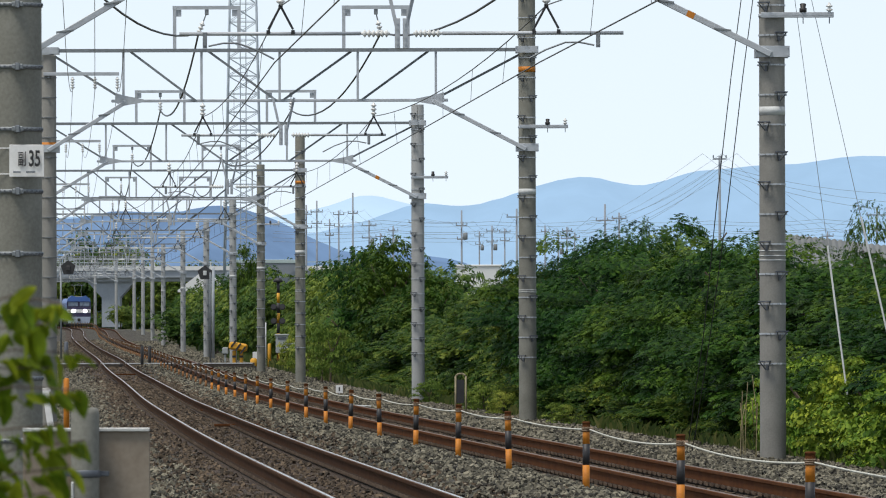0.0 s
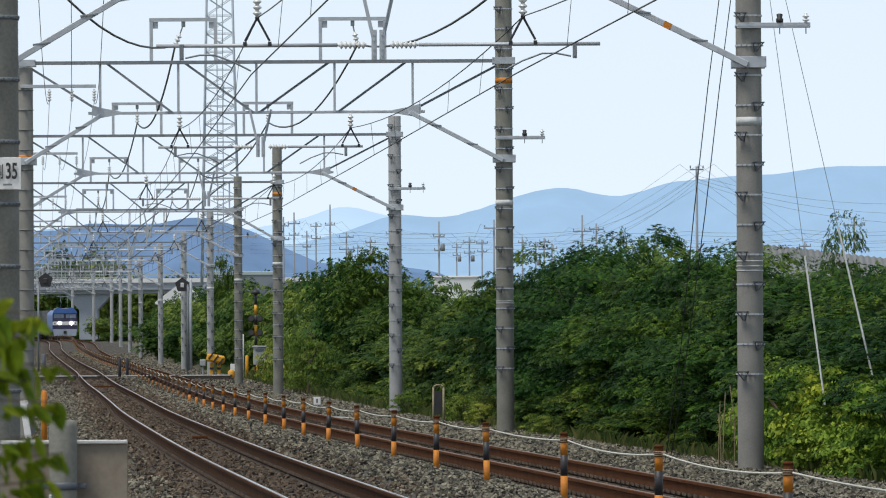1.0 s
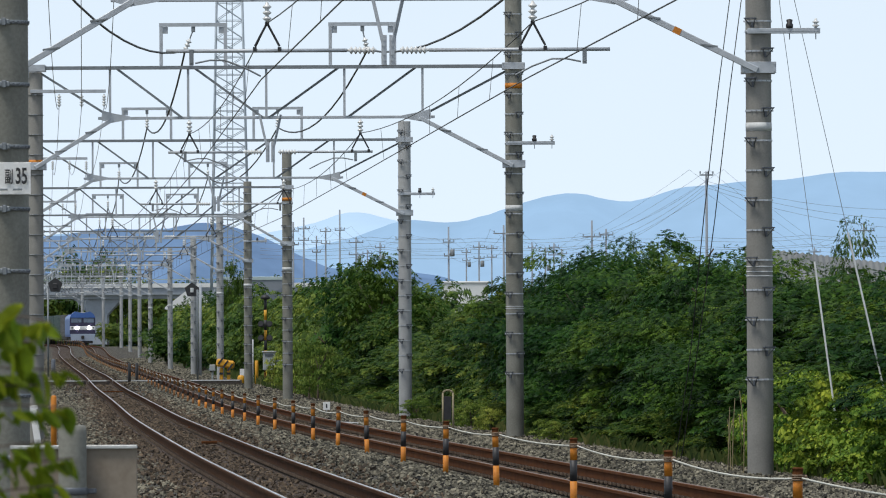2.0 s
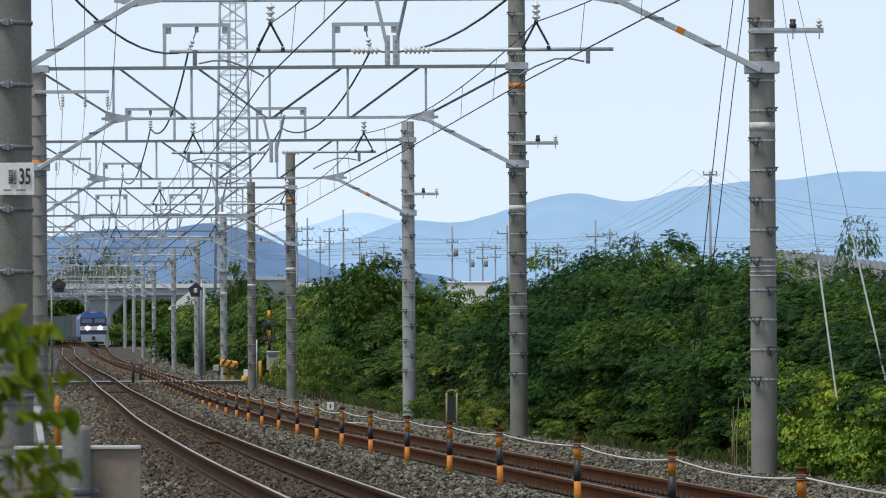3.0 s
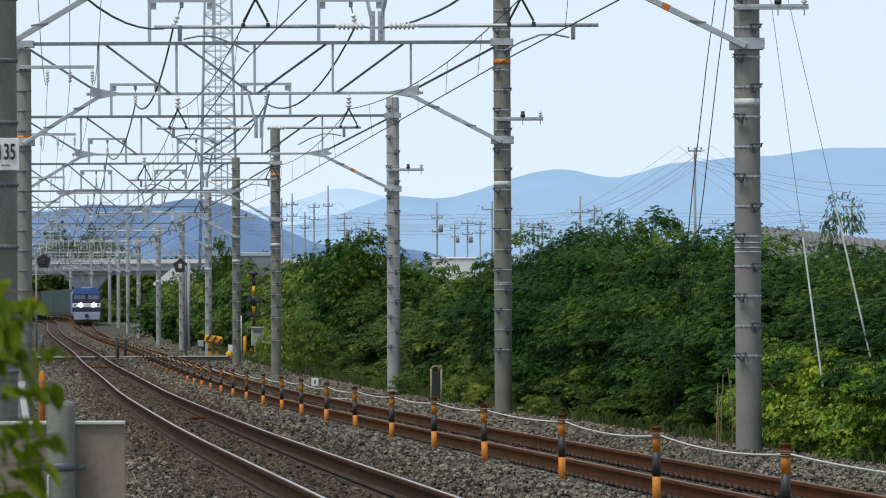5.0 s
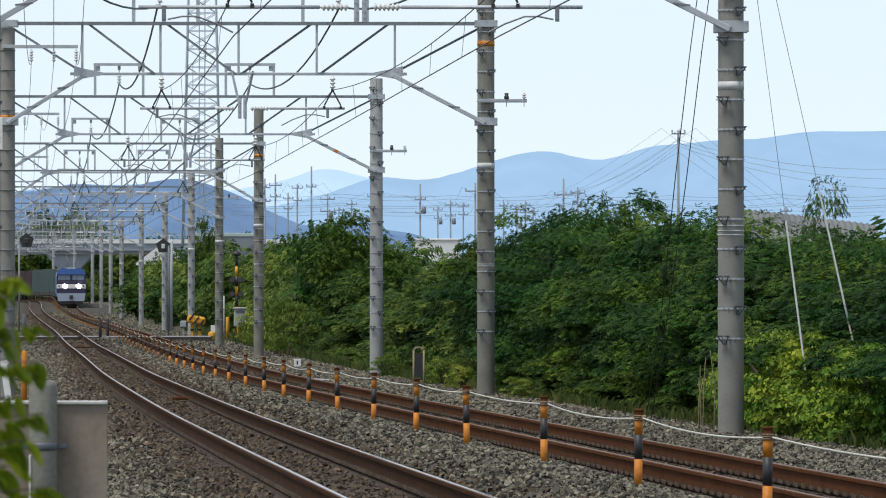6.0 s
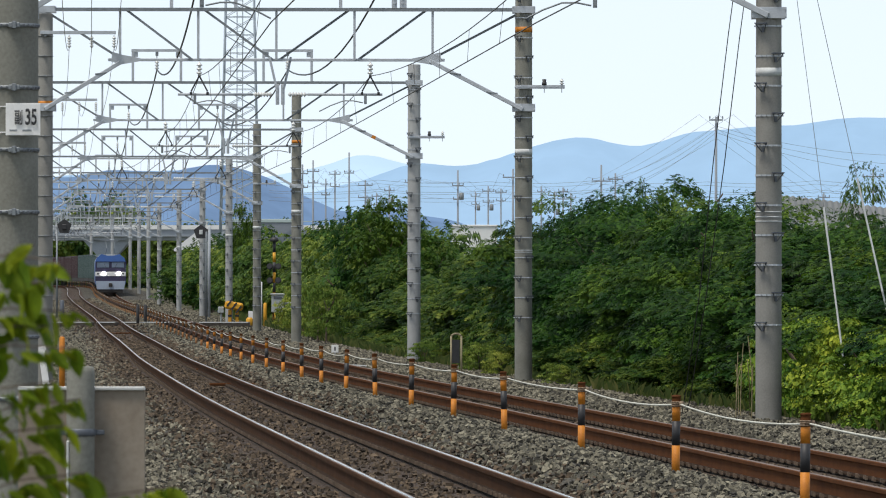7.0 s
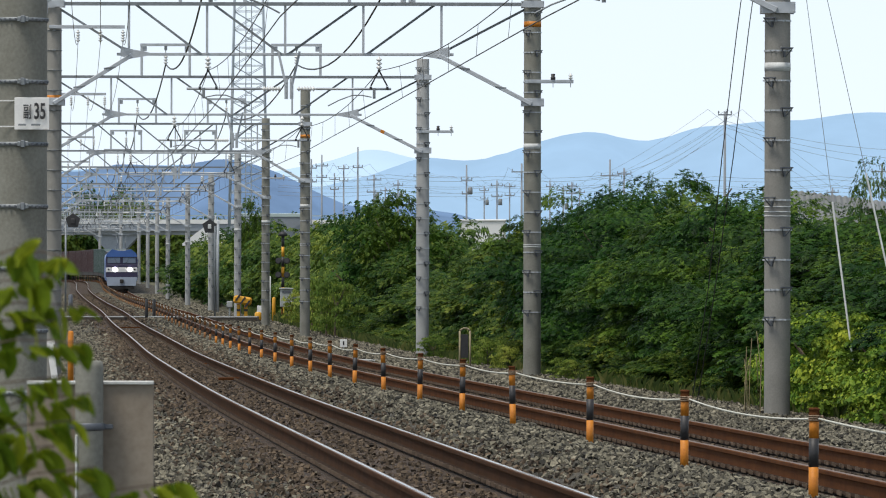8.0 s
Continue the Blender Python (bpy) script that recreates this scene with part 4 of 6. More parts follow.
def plant_kind(name, seed, h, width, n_clumps, n_leaves, size, material, aspect=0.5, low=0.06, droop=0.5, clump=0.30, spray=0.0, mound=0.62):
    rng = np.random.RandomState(seed)
    c = []
    while len(c) < n_clumps:
        q = rng.uniform(-1, 1, 3)
        r = np.linalg.norm(q)
        if 0.35 < r < 1.0:
            z = low * h + (q[2] * 0.5 + 0.5) * h * (0.92 - low)
            belly = 1.0 - 0.35 * max(0.0, q[2]) ** 2
            c.append((q[0] * width * 0.5 * belly, q[1] * width * 0.5 * belly, z))
    c = np.array(c)
    radii = (0.5 + 0.95 * rng.uniform(0, 1, (n_clumps, 1)) ** 1.5) * width * clump * 0.5
    if spray:
        me = sprays_mesh("crown", c, radii, n_leaves, spray, material, rng, flatten=mound, up=droop)
    else:
        me = leaves_mesh("crown", c, radii, n_leaves, size, material, rng, aspect=aspect, up=droop)
    return me, trunk_mesh(rng, h, 0.035 * h * 0.6 + 0.02, (rng.uniform(-0.2, 0.2), rng.uniform(-0.2, 0.2)))


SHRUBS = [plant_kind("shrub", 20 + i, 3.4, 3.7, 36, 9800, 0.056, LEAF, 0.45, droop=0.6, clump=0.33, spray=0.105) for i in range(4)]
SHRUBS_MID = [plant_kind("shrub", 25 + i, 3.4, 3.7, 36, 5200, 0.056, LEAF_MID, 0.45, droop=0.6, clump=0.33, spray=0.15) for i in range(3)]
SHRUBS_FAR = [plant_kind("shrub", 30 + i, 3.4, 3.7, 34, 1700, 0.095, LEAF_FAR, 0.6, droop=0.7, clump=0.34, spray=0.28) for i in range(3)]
TREES = [plant_kind("tree", 40 + i, 5.0, 4.6, 60, 4200, 0.085, LEAF_DARK, 0.55, clump=0.32, spray=0.22) for i in range(2)]
SLENDER = plant_kind("tree", 50, 5.0, 1.7, 34, 3600, 0.06, LEAF_DARK, 0.5, clump=0.42, spray=0.13, mound=1.2)
VINES = [plant_kind("vine", 60 + i, 2.0, 2.6, 44, 8000, 0.085, LEAF_BRIGHT, 0.75, 0.02, 0.9) for i in range(2)]


WEEDS = plant_kind("weeds", 71, 2.0, 2.4, 36, 3600, 0.12, WEED, 0.4, 0.02, 0.4)


def plant(kind, name, x, y, z, sx, sz, turn, label, category, group):
    crown, trunk = kind
    p = thing(name, pose(x, y, z, 0, 0, turn), label, category, group)
    c = share("crown", crown, p, Matrix.Diagonal((sx, sx, sz, 1)))
    t = share("trunk", trunk, p, Matrix.Diagonal((sx, sx, sz, 1)))
    return p


hedge_top = curve([(80, 2.0), (100, 2.3), (112, 2.65), (125, 3.0), (140, 2.95), (155, 3.1), (166, 3.75), (175, 3.75), (182, 3.5), (192, 3.2), (204, 2.5), (215, 2.1), (240, 2.4), (262, 3.6), (300, 4.4), (340, 4.6), (420, 4.6), (520, 4.6), (640, 4.5), (800, 4.8)])
rng = random.Random(5)
y = 84.0
while y < 640:
    for row, off in enumerate((6.1, 8.6) if y < 430 and int(y) % 3 else (6.2,)):
        yy = y + rng.uniform(-1.2, 1.2) + row * 2.0
        x = float(far_line(yy)) + off + 0.35 + rng.uniform(-0.35, 0.35) + (1.7 if 318 < yy < 400 else 0.7 if 235 < yy <= 318 else 0.0)
        top = float(hedge_top(yy)) * rng.uniform(0.90, 1.12) + row * 0.15 - (0.5 if row and 240 < yy < 335 else 0.0)
        z = float(rise(yy)) - 0.62
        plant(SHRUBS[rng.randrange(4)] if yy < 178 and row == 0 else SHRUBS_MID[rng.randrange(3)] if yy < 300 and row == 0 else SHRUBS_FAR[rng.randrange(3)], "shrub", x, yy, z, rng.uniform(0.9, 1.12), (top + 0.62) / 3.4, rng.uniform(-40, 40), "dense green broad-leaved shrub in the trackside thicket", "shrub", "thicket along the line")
    y += 3.4 if y < 230 else 5.0 if y < 430 else 9.0
for x, y, h, w, lab in ((-1.9, 262, 5.9, 0.72, 0), (-3.3, 275, 5.6, 0.8, 0), (-0.5, 250, 4.4, 0.6, 0), (-11.9, 430, 7.5, 0.42, 0), (-12.5, 470, 6.5, 1.2, 0)):
    plant(TREES[int(x * 7) % 2] if y > 200 else SHRUBS[int(y) % 4], "tree", x, y, float(rise(y)) - 0.62, w, h / (5.0 if y > 200 else 3.4), rng.uniform(0, 360), "dark green tree standing above the thicket", "tree", "trees above the thicket")
for x, y, w, h in ((7.05, 117, 0.36, 1.22), (7.35, 118, 0.34, 1.15), (6.75, 118, 0.22, 1.10)):
    plant(SHRUBS[int(x * 4) % 4], "tree", x, y, -0.62, w, h, 20, "dark green tree standing above the thicket", "tree", "trees above the thicket")
for x, y, w, h in ((6.2, 186, 0.95, 1.15), (5.75, 185, 0.7, 1.08), (6.75, 187, 0.7, 1.08), (5.25, 184, 0.2, 1.13)):
    plant(SLENDER, "tree", x, y, -0.62, w, h, x * 77, "slender dark green tree rising behind the thicket", "tree", "trees above the thicket")
y = 90.0
while y < 111:
    x = float(far_line(y)) + 4.55 + rng.uniform(-0.15, 0.5)
    tall = rng.uniform(0.65, 1.0) if y < 110 else rng.uniform(0.42, 0.66)
    plant(VINES[rng.randrange(2)], "climbing_vine", x, y, float(rise(y)) - 0.60, rng.uniform(0.45, 0.75), tall, rng.uniform(0, 360), "bright green large-leaved vine sprawling at the thicket's foot", "vine", "vines by the ballast")
    y += 1.5
y = 100.0
while y < 300:
    low = rng.uniform(0.20, 0.42)
    x = float(far_line(y)) + 5.35 + rng.uniform(-0.35, 0.35)
    weedy = rng.random() < 0.22 and y > 150
    plant(WEEDS if weedy else SHRUBS_MID[rng.randrange(3)], "undergrowth", x, y, float(rise(y)) - 0.66, (0.5 if weedy else 0.42) * rng.uniform(0.8, 1.2), low * (1.3 if weedy else 1.0), rng.uniform(-60, 60), "pale green weeds at the thicket's foot" if weedy else "low leafy undergrowth at the thicket's foot", "weeds" if weedy else "shrub", "undergrowth by the ballast")
    y += 2.1 if y < 180 else 3.6
y = 440.0
while y < 640:
    for off in (7.0, 12.0):
        plant(TREES[rng.randrange(2)], "tree", float(far_line(y)) + off + rng.uniform(-1, 1), y, float(rise(y)) - 0.62, rng.uniform(0.9, 1.3), rng.uniform(0.8, 1.1), rng.uniform(0, 360), "dark green tree on the line's far bank", "tree", "trees far along the line")
    y += 22
for y in (560, 620, 690, 760, 830, 900, 960):
    plant(TREES[rng.randrange(2)], "tree", float(near_line(y)) - 12 + rng.uniform(-2, 2), y, float(rise(y)) - 0.62, 1.4, rng.uniform(0.9, 1.2), rng.uniform(0, 360), "dark green tree beyond the near track", "tree", "trees far along the line")


def grass_strip():
    """Rough grass and seed stalks at the foot of the thicket."""
    r = np.random.RandomState(9)
    n = 9000
    y = 84 + 340 * r.uniform(0, 1, n) ** 1.6
    s = 3.9 + np.abs(r.normal(0, 0.55, n))
    clump = (np.sin(y * 1.7) + np.sin(y * 0.61 + 2) + 2) / 4
    keep = r.uniform(0, 1, n) < 0.25 + 0.75 * clump
    y, s = y[keep], s[keep]
    n = len(y)
    x = far_line(y) + s
    z = rise(y) + np.interp(s, [3.9, 5.2], [-0.34, -0.64])
    h = r.uniform(0.08, 0.36, n) * np.interp(y, [84, 240, 420], [0.8, 1.3, 1.8])
    a = r.uniform(0, 6.28, n)
    lean = r.uniform(0.05, 0.5, n) * h
    w = 0.010 + 0.004 * (y > 200)
    p0 = np.stack([x - np.cos(a) * w, y - np.sin(a) * w, z], -1)
    p1 = np.stack([x + np.cos(a) * w, y + np.sin(a) * w, z], -1)
    p2 = np.stack([x + lean * 0.4 * np.sin(a), y, z + h * 0.6], -1)
    p3 = np.stack([x + lean * np.sin(a * 1.7), y, z + h], -1)
    v = np.stack([p0, p1, p2, p3], 1).reshape(-1, 3)
    b = np.arange(n)[:, None] * 4
    f = np.concatenate([b + np.array([[0, 1, 2]]), b + np.array([[0, 2, 3]])], 1).reshape(-1, 3)
    tagged(link_mesh("grass", v.tolist(), f.tolist(), GRASS), "tufts of dry and green grass beside the ballast", "grass", kind="stuff")


for sx, sy in ((-19.6, 566), (-18.2, 560), (-17.0, 568), (-20.8, 560)):
    plant(SHRUBS_FAR[int(sy) % 3], "shrub", sx, sy, 0.4, 1.0, 1.15, sx * 50, "green shrub before the white shed", "shrub", "thicket along the line")
for sx, sy in ((-4.55, 266), (-4.9, 273), (-5.4, 282), (-5.9, 292), (-4.1, 258)):
    plant(WEEDS, "tall_weeds", sx, sy, -0.3, 0.75, 1.25, sx * 50, "yellow-green tall weeds at the end of the thicket", "weeds", "weeds by the ballast")
for sx, sy, w, h in ((-42.4, 930, 1.0, 1.1), (-41.2, 934, 0.8, 0.9), (-36.5, 900, 0.9, 0.5), (-33.4, 860, 0.9, 0.45), (-30.6, 800, 0.8, 0.5)):
    plant(SHRUBS_FAR[int(sy) % 3], "shrub", sx, sy, float(rise(sy)) - 0.62, w, h, sx * 50, "low green bush beside the line before the viaduct", "shrub", "bushes before the viaduct")
for sx, sy, w, h in ((0.95, 165, 0.38, 0.50), (1.35, 159, 0.32, 0.42), (-0.35, 186, 0.35, 0.45), (2.35, 141, 0.3, 0.35)):
    plant(WEEDS, "tall_weeds", sx, sy, -0.5, w, h, sx * 50, "pale arching weeds at the thicket's foot", "weeds", "weeds by the ballast")
grass_strip()
for i in range(34):
    u = -0.075 + 0.0017 * i
    yy = 1075 + 12 * (i % 3)
    plant(SHRUBS_FAR[i % 3], "tree", u * yy, yy, 3.2, 1.9, (3.2 + (1.2 if -0.056 < u < -0.044 else 0.0) + 0.5 * math.sin(i * 1.9)) * 0.9, 40.0 * i, "green tree beyond the road bridge", "tree", "trees beyond the bridge")


for i in range(18):
    u = -0.062 + 0.0017 * i
    yy = 1035 + 6 * (i % 3)
    plant(SHRUBS_FAR[(i + 1) % 3], "shrub", u * yy, yy, 2.6, 1.3, 0.75 + 0.2 * math.sin(i * 2.3), 33.0 * i, "dark bush under the viaduct", "shrub", "bushes before the viaduct")


# ---- the freight train ----
LOCO_BLUE = mat("locomotive_blue", (0.055, 0.135, 0.40, 1), 0.35, 0, 0.15, 2, 30, 0.02)
LOCO_DARK = mat("locomotive_dark_violet", (0.035, 0.03, 0.075, 1), 0.4, 0, 0.2, 2, 30, 0.02)
LOCO_WHITE = mat("locomotive_white", (0.72, 0.72, 0.73, 1), 0.4, 0, 0.1, 2, 30, 0.02)
LOCO_GREY = mat("locomotive_grey_skirt", (0.36, 0.42, 0.52, 1), 0.5, 0, 0.2, 2, 30, 0.02)
UNDER = mat("dark_underframe", (0.035, 0.032, 0.03, 1), 0.8, 0, 0.3, 4, 30, 0.1)
LAMP = glow("lit_headlamp", (1.0, 0.95, 0.86, 1), 40)
C_GREY = mat("grey_container_steel", (0.13, 0.135, 0.14, 1), 0.6, 0, 0.25, 1.5, 30, 0.05)
C_GREEN = mat("green_container_steel", (0.06, 0.105, 0.10, 1), 0.6, 0, 0.25, 1.5, 30, 0.05)
C_BROWN = mat("red_brown_container_steel", (0.050, 0.014, 0.017, 1), 0.6, 0, 0.3, 1.5, 30, 0.05)


def prism(bm, section, y0, y1, mi=0):
    """An outline in x and z drawn out along y."""
    a = [bm.verts.new((x, y0, z)) for x, z in section]
    b = [bm.verts.new((x, y1, z)) for x, z in section]
    fs = [bm.faces.new(a), bm.faces.new(b[::-1])]
    n = len(section)
    for i in range(n):
        fs.append(bm.faces.new((a[i], b[i], b[(i + 1) % n], a[(i + 1) % n])))
    for f in fs:
        f.material_index = mi
    bmesh.ops.recalc_face_normals(bm, faces=fs)


def wheel_mesh():
    bm = bmesh.new()
    lathe(bm, [(0.40, -0.065), (0.46, -0.06), (0.46, -0.03), (0.43, -0.02), (0.43, 0.05), (0.38, 0.055)], 20, pose(0, 0, 0, 0, 90, 0))
    me = bpy.data.meshes.new("wheel")
    bm.to_mesh(me)
    bm.free()
    me.materials.append(UNDER)
    return me


WHEEL = wheel_mesh()


def locomotive():
    """Faces -y; its front buffer beam at y = 0."""
    e = thing("locomotive", pose(0, 0, 0), "blue and white electric freight locomotive with lit headlamps", "locomotive")
    side = [(-1.40, 0.95), (1.40, 0.95), (1.45, 1.2), (1.45, 2.95), (1.38, 3.2), (1.05, 3.50), (-1.05, 3.50), (-1.38, 3.2), (-1.45, 2.95), (-1.45, 1.2)]
    bm = bmesh.new()
    prism(bm, side, 0.55, 17.6)
    part("body", bm, LOCO_BLUE, e)
    bm = bmesh.new()
    prism(bm, [(-1.43, 3.12), (1.43, 3.12), (1.30, 3.46), (0.85, 3.82), (0.22, 3.66), (-0.22, 3.66), (-0.85, 3.82), (-1.30, 3.46)], 0.30, 2.2)
    part("roof_brow", bm, LOCO_BLUE, e, "rounded blue roof front")
    bm = bmesh.new()
    prism(bm, [(-1.42, 2.35), (1.42, 2.35), (1.42, 3.12), (-1.42, 3.12)], 0.40, 0.60)
    part("cab_front", bm, LOCO_DARK, e)
    for x in (-0.70, 0.70):
        bm = bmesh.new()
        box(bm, x, 0.385, 2.80, 1.16, 0.05, 0.52, 0.03)
        w = part("windscreen", bm, mat("windscreen_glass", (0.18, 0.23, 0.31, 1), 0.1, 0, 0.2, 1, 10, 0.0), e)
        bm = bmesh.new()
        rod(bm, (x * 0.6, 0.35, 2.55), (x * 0.9, 0.35, 2.95), 0.015, seg=5)
        part("wiper", bm, CABLE, w)
    bm = bmesh.new()
    box(bm, 0, 0.36, 2.30, 2.86, 0.1, 0.28, 0.03)
    part("upper_stripe", bm, LOCO_DARK, e)
    bm = bmesh.new()
    box(bm, 0, 0.33, 1.94, 2.88, 0.12, 0.42, 0.04)
    part("white_band", bm, LOCO_WHITE, e)
    for x in (-0.62, 0.74):
        bm = bmesh.new()
        rod(bm, (x, 0.24, 1.98), (x, 0.30, 1.98), 0.19, seg=18)
        part("headlamp", bm, LAMP, e, "glowing headlamp")
    for x in (-1.18, 1.18):
        bm = bmesh.new()
        box(bm, x, 0.26, 1.98, 0.16, 0.04, 0.16, 0.02)
        part("tail_lamp", bm, BLACK, e)
    bm = bmesh.new()
    box(bm, 0, 0.36, 1.50, 2.86, 0.12, 0.44, 0.03)
    part("lower_stripe", bm, LOCO_DARK, e)
    bm = bmesh.new()
    prism(bm, [(-1.40, 1.28), (-1.28, 0.50), (1.28, 0.50), (1.40, 1.28)], 0.2, 0.6)
    part("skirt", bm, LOCO_GREY, e, "pale grey-blue skirt")
    bm = bmesh.new()
    box(bm, 0, 0.0, 0.92, 0.34, 0.5, 0.34, 0.04)
    part("coupler", bm, UNDER, e)
    bm = bmesh.new()
    box(bm, 0, 0.35, 0.33, 2.3, 0.2, 0.26, 0.03)
    box(bm, 0, 9, 0.62, 2.3, 16.5, 0.5)
    part("underframe", bm, UNDER, e)
    for y in (2.6, 5.1, 7.9, 10.4, 13.2, 15.7):
        for x in (-0.55, 0.55):
            share("wheel", WHEEL, e, pose(x, y, 0.46))
    bm = bmesh.new()
    for x in (-0.5, 0.5):
        rod(bm, (x, 3.2, 3.6), (x * 0.7, 2.4, 4.35), 0.025, seg=6)
        rod(bm, (x * 0.7, 2.4, 4.35), (x * 0.9, 3.3, 5.05), 0.02, seg=6)
    rod(bm, (-0.85, 3.3, 5.1), (0.85, 3.3, 5.1), 0.03, seg=6)
    box(bm, 0, 3.2, 3.62, 1.5, 1.0, 0.12)
    part("pantograph", bm, GALV_DARK, e, "raised pantograph")
    bm = bmesh.new()
    box(bm, 0, 9.5, 3.62, 1.5, 8.0, 0.25, 0.05)
    part("roof_equipment", bm, GALV_DARK, e)
    return e


def container_mesh(material):
    bm = bmesh.new()
    box(bm, 0, 0, 1.25, 2.40, 3.58, 2.46)
    for k in range(11):
        for x in (-1.21, 1.21):
            box(bm, x, -1.6 + 0.32 * k, 1.25, 0.05, 0.14, 2.2)
    for x in (-1.18, 1.18):
        for y in (-1.76, 1.76):
            box(bm, x, y, 1.25, 0.12, 0.12, 2.52)
    box(bm, 0, 0, 2.49, 2.46, 3.66, 0.07)
    for x in (-0.5, 0.0, 0.5):
        box(bm, x, -1.81, 1.25, 0.05, 0.04, 2.2)
    me = bpy.data.meshes.new("container")
    bm.to_mesh(me)
    bm.free()
    me.materials.append(material)
    return me


BOXES = {"grey": container_mesh(C_GREY), "green": container_mesh(C_GREEN), "red-brown": container_mesh(C_BROWN)}


def container_wagon(colour):
    """Front end at y = 0, 20.4 m over its couplers."""
    w = thing("container_wagon", pose(0, 0, 0), f"flat wagon loaded with five {colour} steel containers", "wagon", "container wagons")
    bm = bmesh.new()
    for x in (-1.1, 1.1):
        box(bm, x, 10.2, 0.82, 0.16, 19.6, 0.34)
    for k in range(9):
        box(bm, 0, 1.0 + 2.3 * k, 0.86, 2.2, 0.2, 0.2)
    box(bm, 0, 10.2, 0.90, 0.4, 20.2, 0.2)
    part("deck_frame", bm, UNDER, w)
    for y in (2.6, 4.5, 15.9, 17.8):
        for x in (-0.55, 0.55):
            share("wheel", WHEEL, w, pose(x, y, 0.46))
    for k in range(5):
        share("container", BOXES[colour], w, pose(0, 2.4 + 3.9 * k, 1.0), f"ribbed {colour} steel container")
    return w


FRONT_AT_START, SPEED = 850.0, 26.2


def rail_pose(y, length):
    """The pose of a vehicle whose front end is at y along the far track."""
    a, b = y + length * 0.15, y + length * 0.85
    pa = Vector((float(far_line(a)), a, float(rise(a)) - 0.08))
    pb = Vector((float(far_line(b)), b, float(rise(b)) - 0.08))
    d = pb - pa
    o = pa - d.normalized() * (length * 0.15)
    return Matrix.Translation(o) @ pose(0, 0, 0, math.degrees(math.atan2(d.z, d.y)), 0, -math.degrees(math.atan2(d.x, d.y)))


train = [(locomotive(), 0.0, 18.0)]
behind = 18.4
for i in range(14):
    train.append((container_wagon("grey" if i < 1 else "green" if i < 6 else "red-brown"), behind, 20.4))
    behind += 20.6


# ---- by the level crossing ----
def slab_crossing():
    y = 332.0
    c = tagged(new("crossing_deck"), "concrete level-crossing deck with pale edges across the tracks", "level crossing", kind="structure")
    zc = float(rise(y)) - 0.02
    for x0, x1 in ((-19.6, -16.27), (-16.0, -15.12), (-14.85, -12.60), (-12.33, -11.47), (-11.2, -8.9)):
        bm = bmesh.new()
        box(bm, (x0 + x1) / 2, y, zc - 0.10, x1 - x0, 3.6, 0.20, 0.02)
        part("deck_panel", bm, SLEEPER, c)
        bm = bmesh.new()
        box(bm, (x0 + x1) / 2, y - 1.83, zc - 0.02, x1 - x0, 0.05, 0.05)
        part("edge_strip", bm, BAND_WHITE, c, "worn white painted edge")


slab_crossing()


def simple_post(name, x, y, h, r, m, label, category, zoff=-0.3, bands=()):
    z = float(rise(y)) + zoff
    p = thing(name, pose(x, y, z), label, category)
    bm = bmesh.new()
    lathe(bm, [(r, -0.2), (r, h - r * 0.5), (r * 0.6, h)], 12)
    part("shaft", bm, m, p)
    for z0, z1, mm in bands:
        bm = bmesh.new()
        lathe(bm, [(r + 0.004, z0), (r + 0.004, z1)], 12)
        part("stripe", bm, mm, p)
    return p


def special_signal(x, y, z, base, label, lit):
    s = thing("special_signal", pose(x, y, base), label, "signal")
    h = z - base
    bm = bmesh.new()
    rod(bm, (0.42 * (-1 if not lit else 1), 0.1, 0), (0.42 * (-1 if not lit else 1), 0.1, h + 0.2), 0.055, seg=10)
    part("mast", bm, GALV_DARK, s)
    bm = bmesh.new()
    pent = [(0.44 * math.sin(2 * math.pi * k / 5), h + 0.44 * math.cos(2 * math.pi * k / 5)) for k in range(5)]
    prism(bm, pent, -0.04, 0.0)
    part("backplate", bm, BLACK, s, "black five-sided backplate")
    bm = bmesh.new()
    if lit:
        box(bm, 0, -0.07, h, 0.20, 0.05, 0.26, 0.02)
        part("lens_panel", bm, BAND_WHITE, s)
    else:
        box(bm, 0, -0.08, h - 0.02, 0.26, 0.08, 0.3, 0.03)
        part("lamp_box", bm, BLACK, s)
    bm = bmesh.new()
    box(bm, 0.2 * (-1 if not lit else 1), 0.06, h - 0.05, 0.5, 0.06, 0.08)
    part("bracket", bm, GALV_DARK, s)
    return s


special_signal(-21.15, 399, 5.46, 0.1, "black five-sided signal plate on a slim mast", False)
special_signal(-13.60, 404, 5.20, 0.1, "black five-sided signal with a pale lens panel on a mast", True)


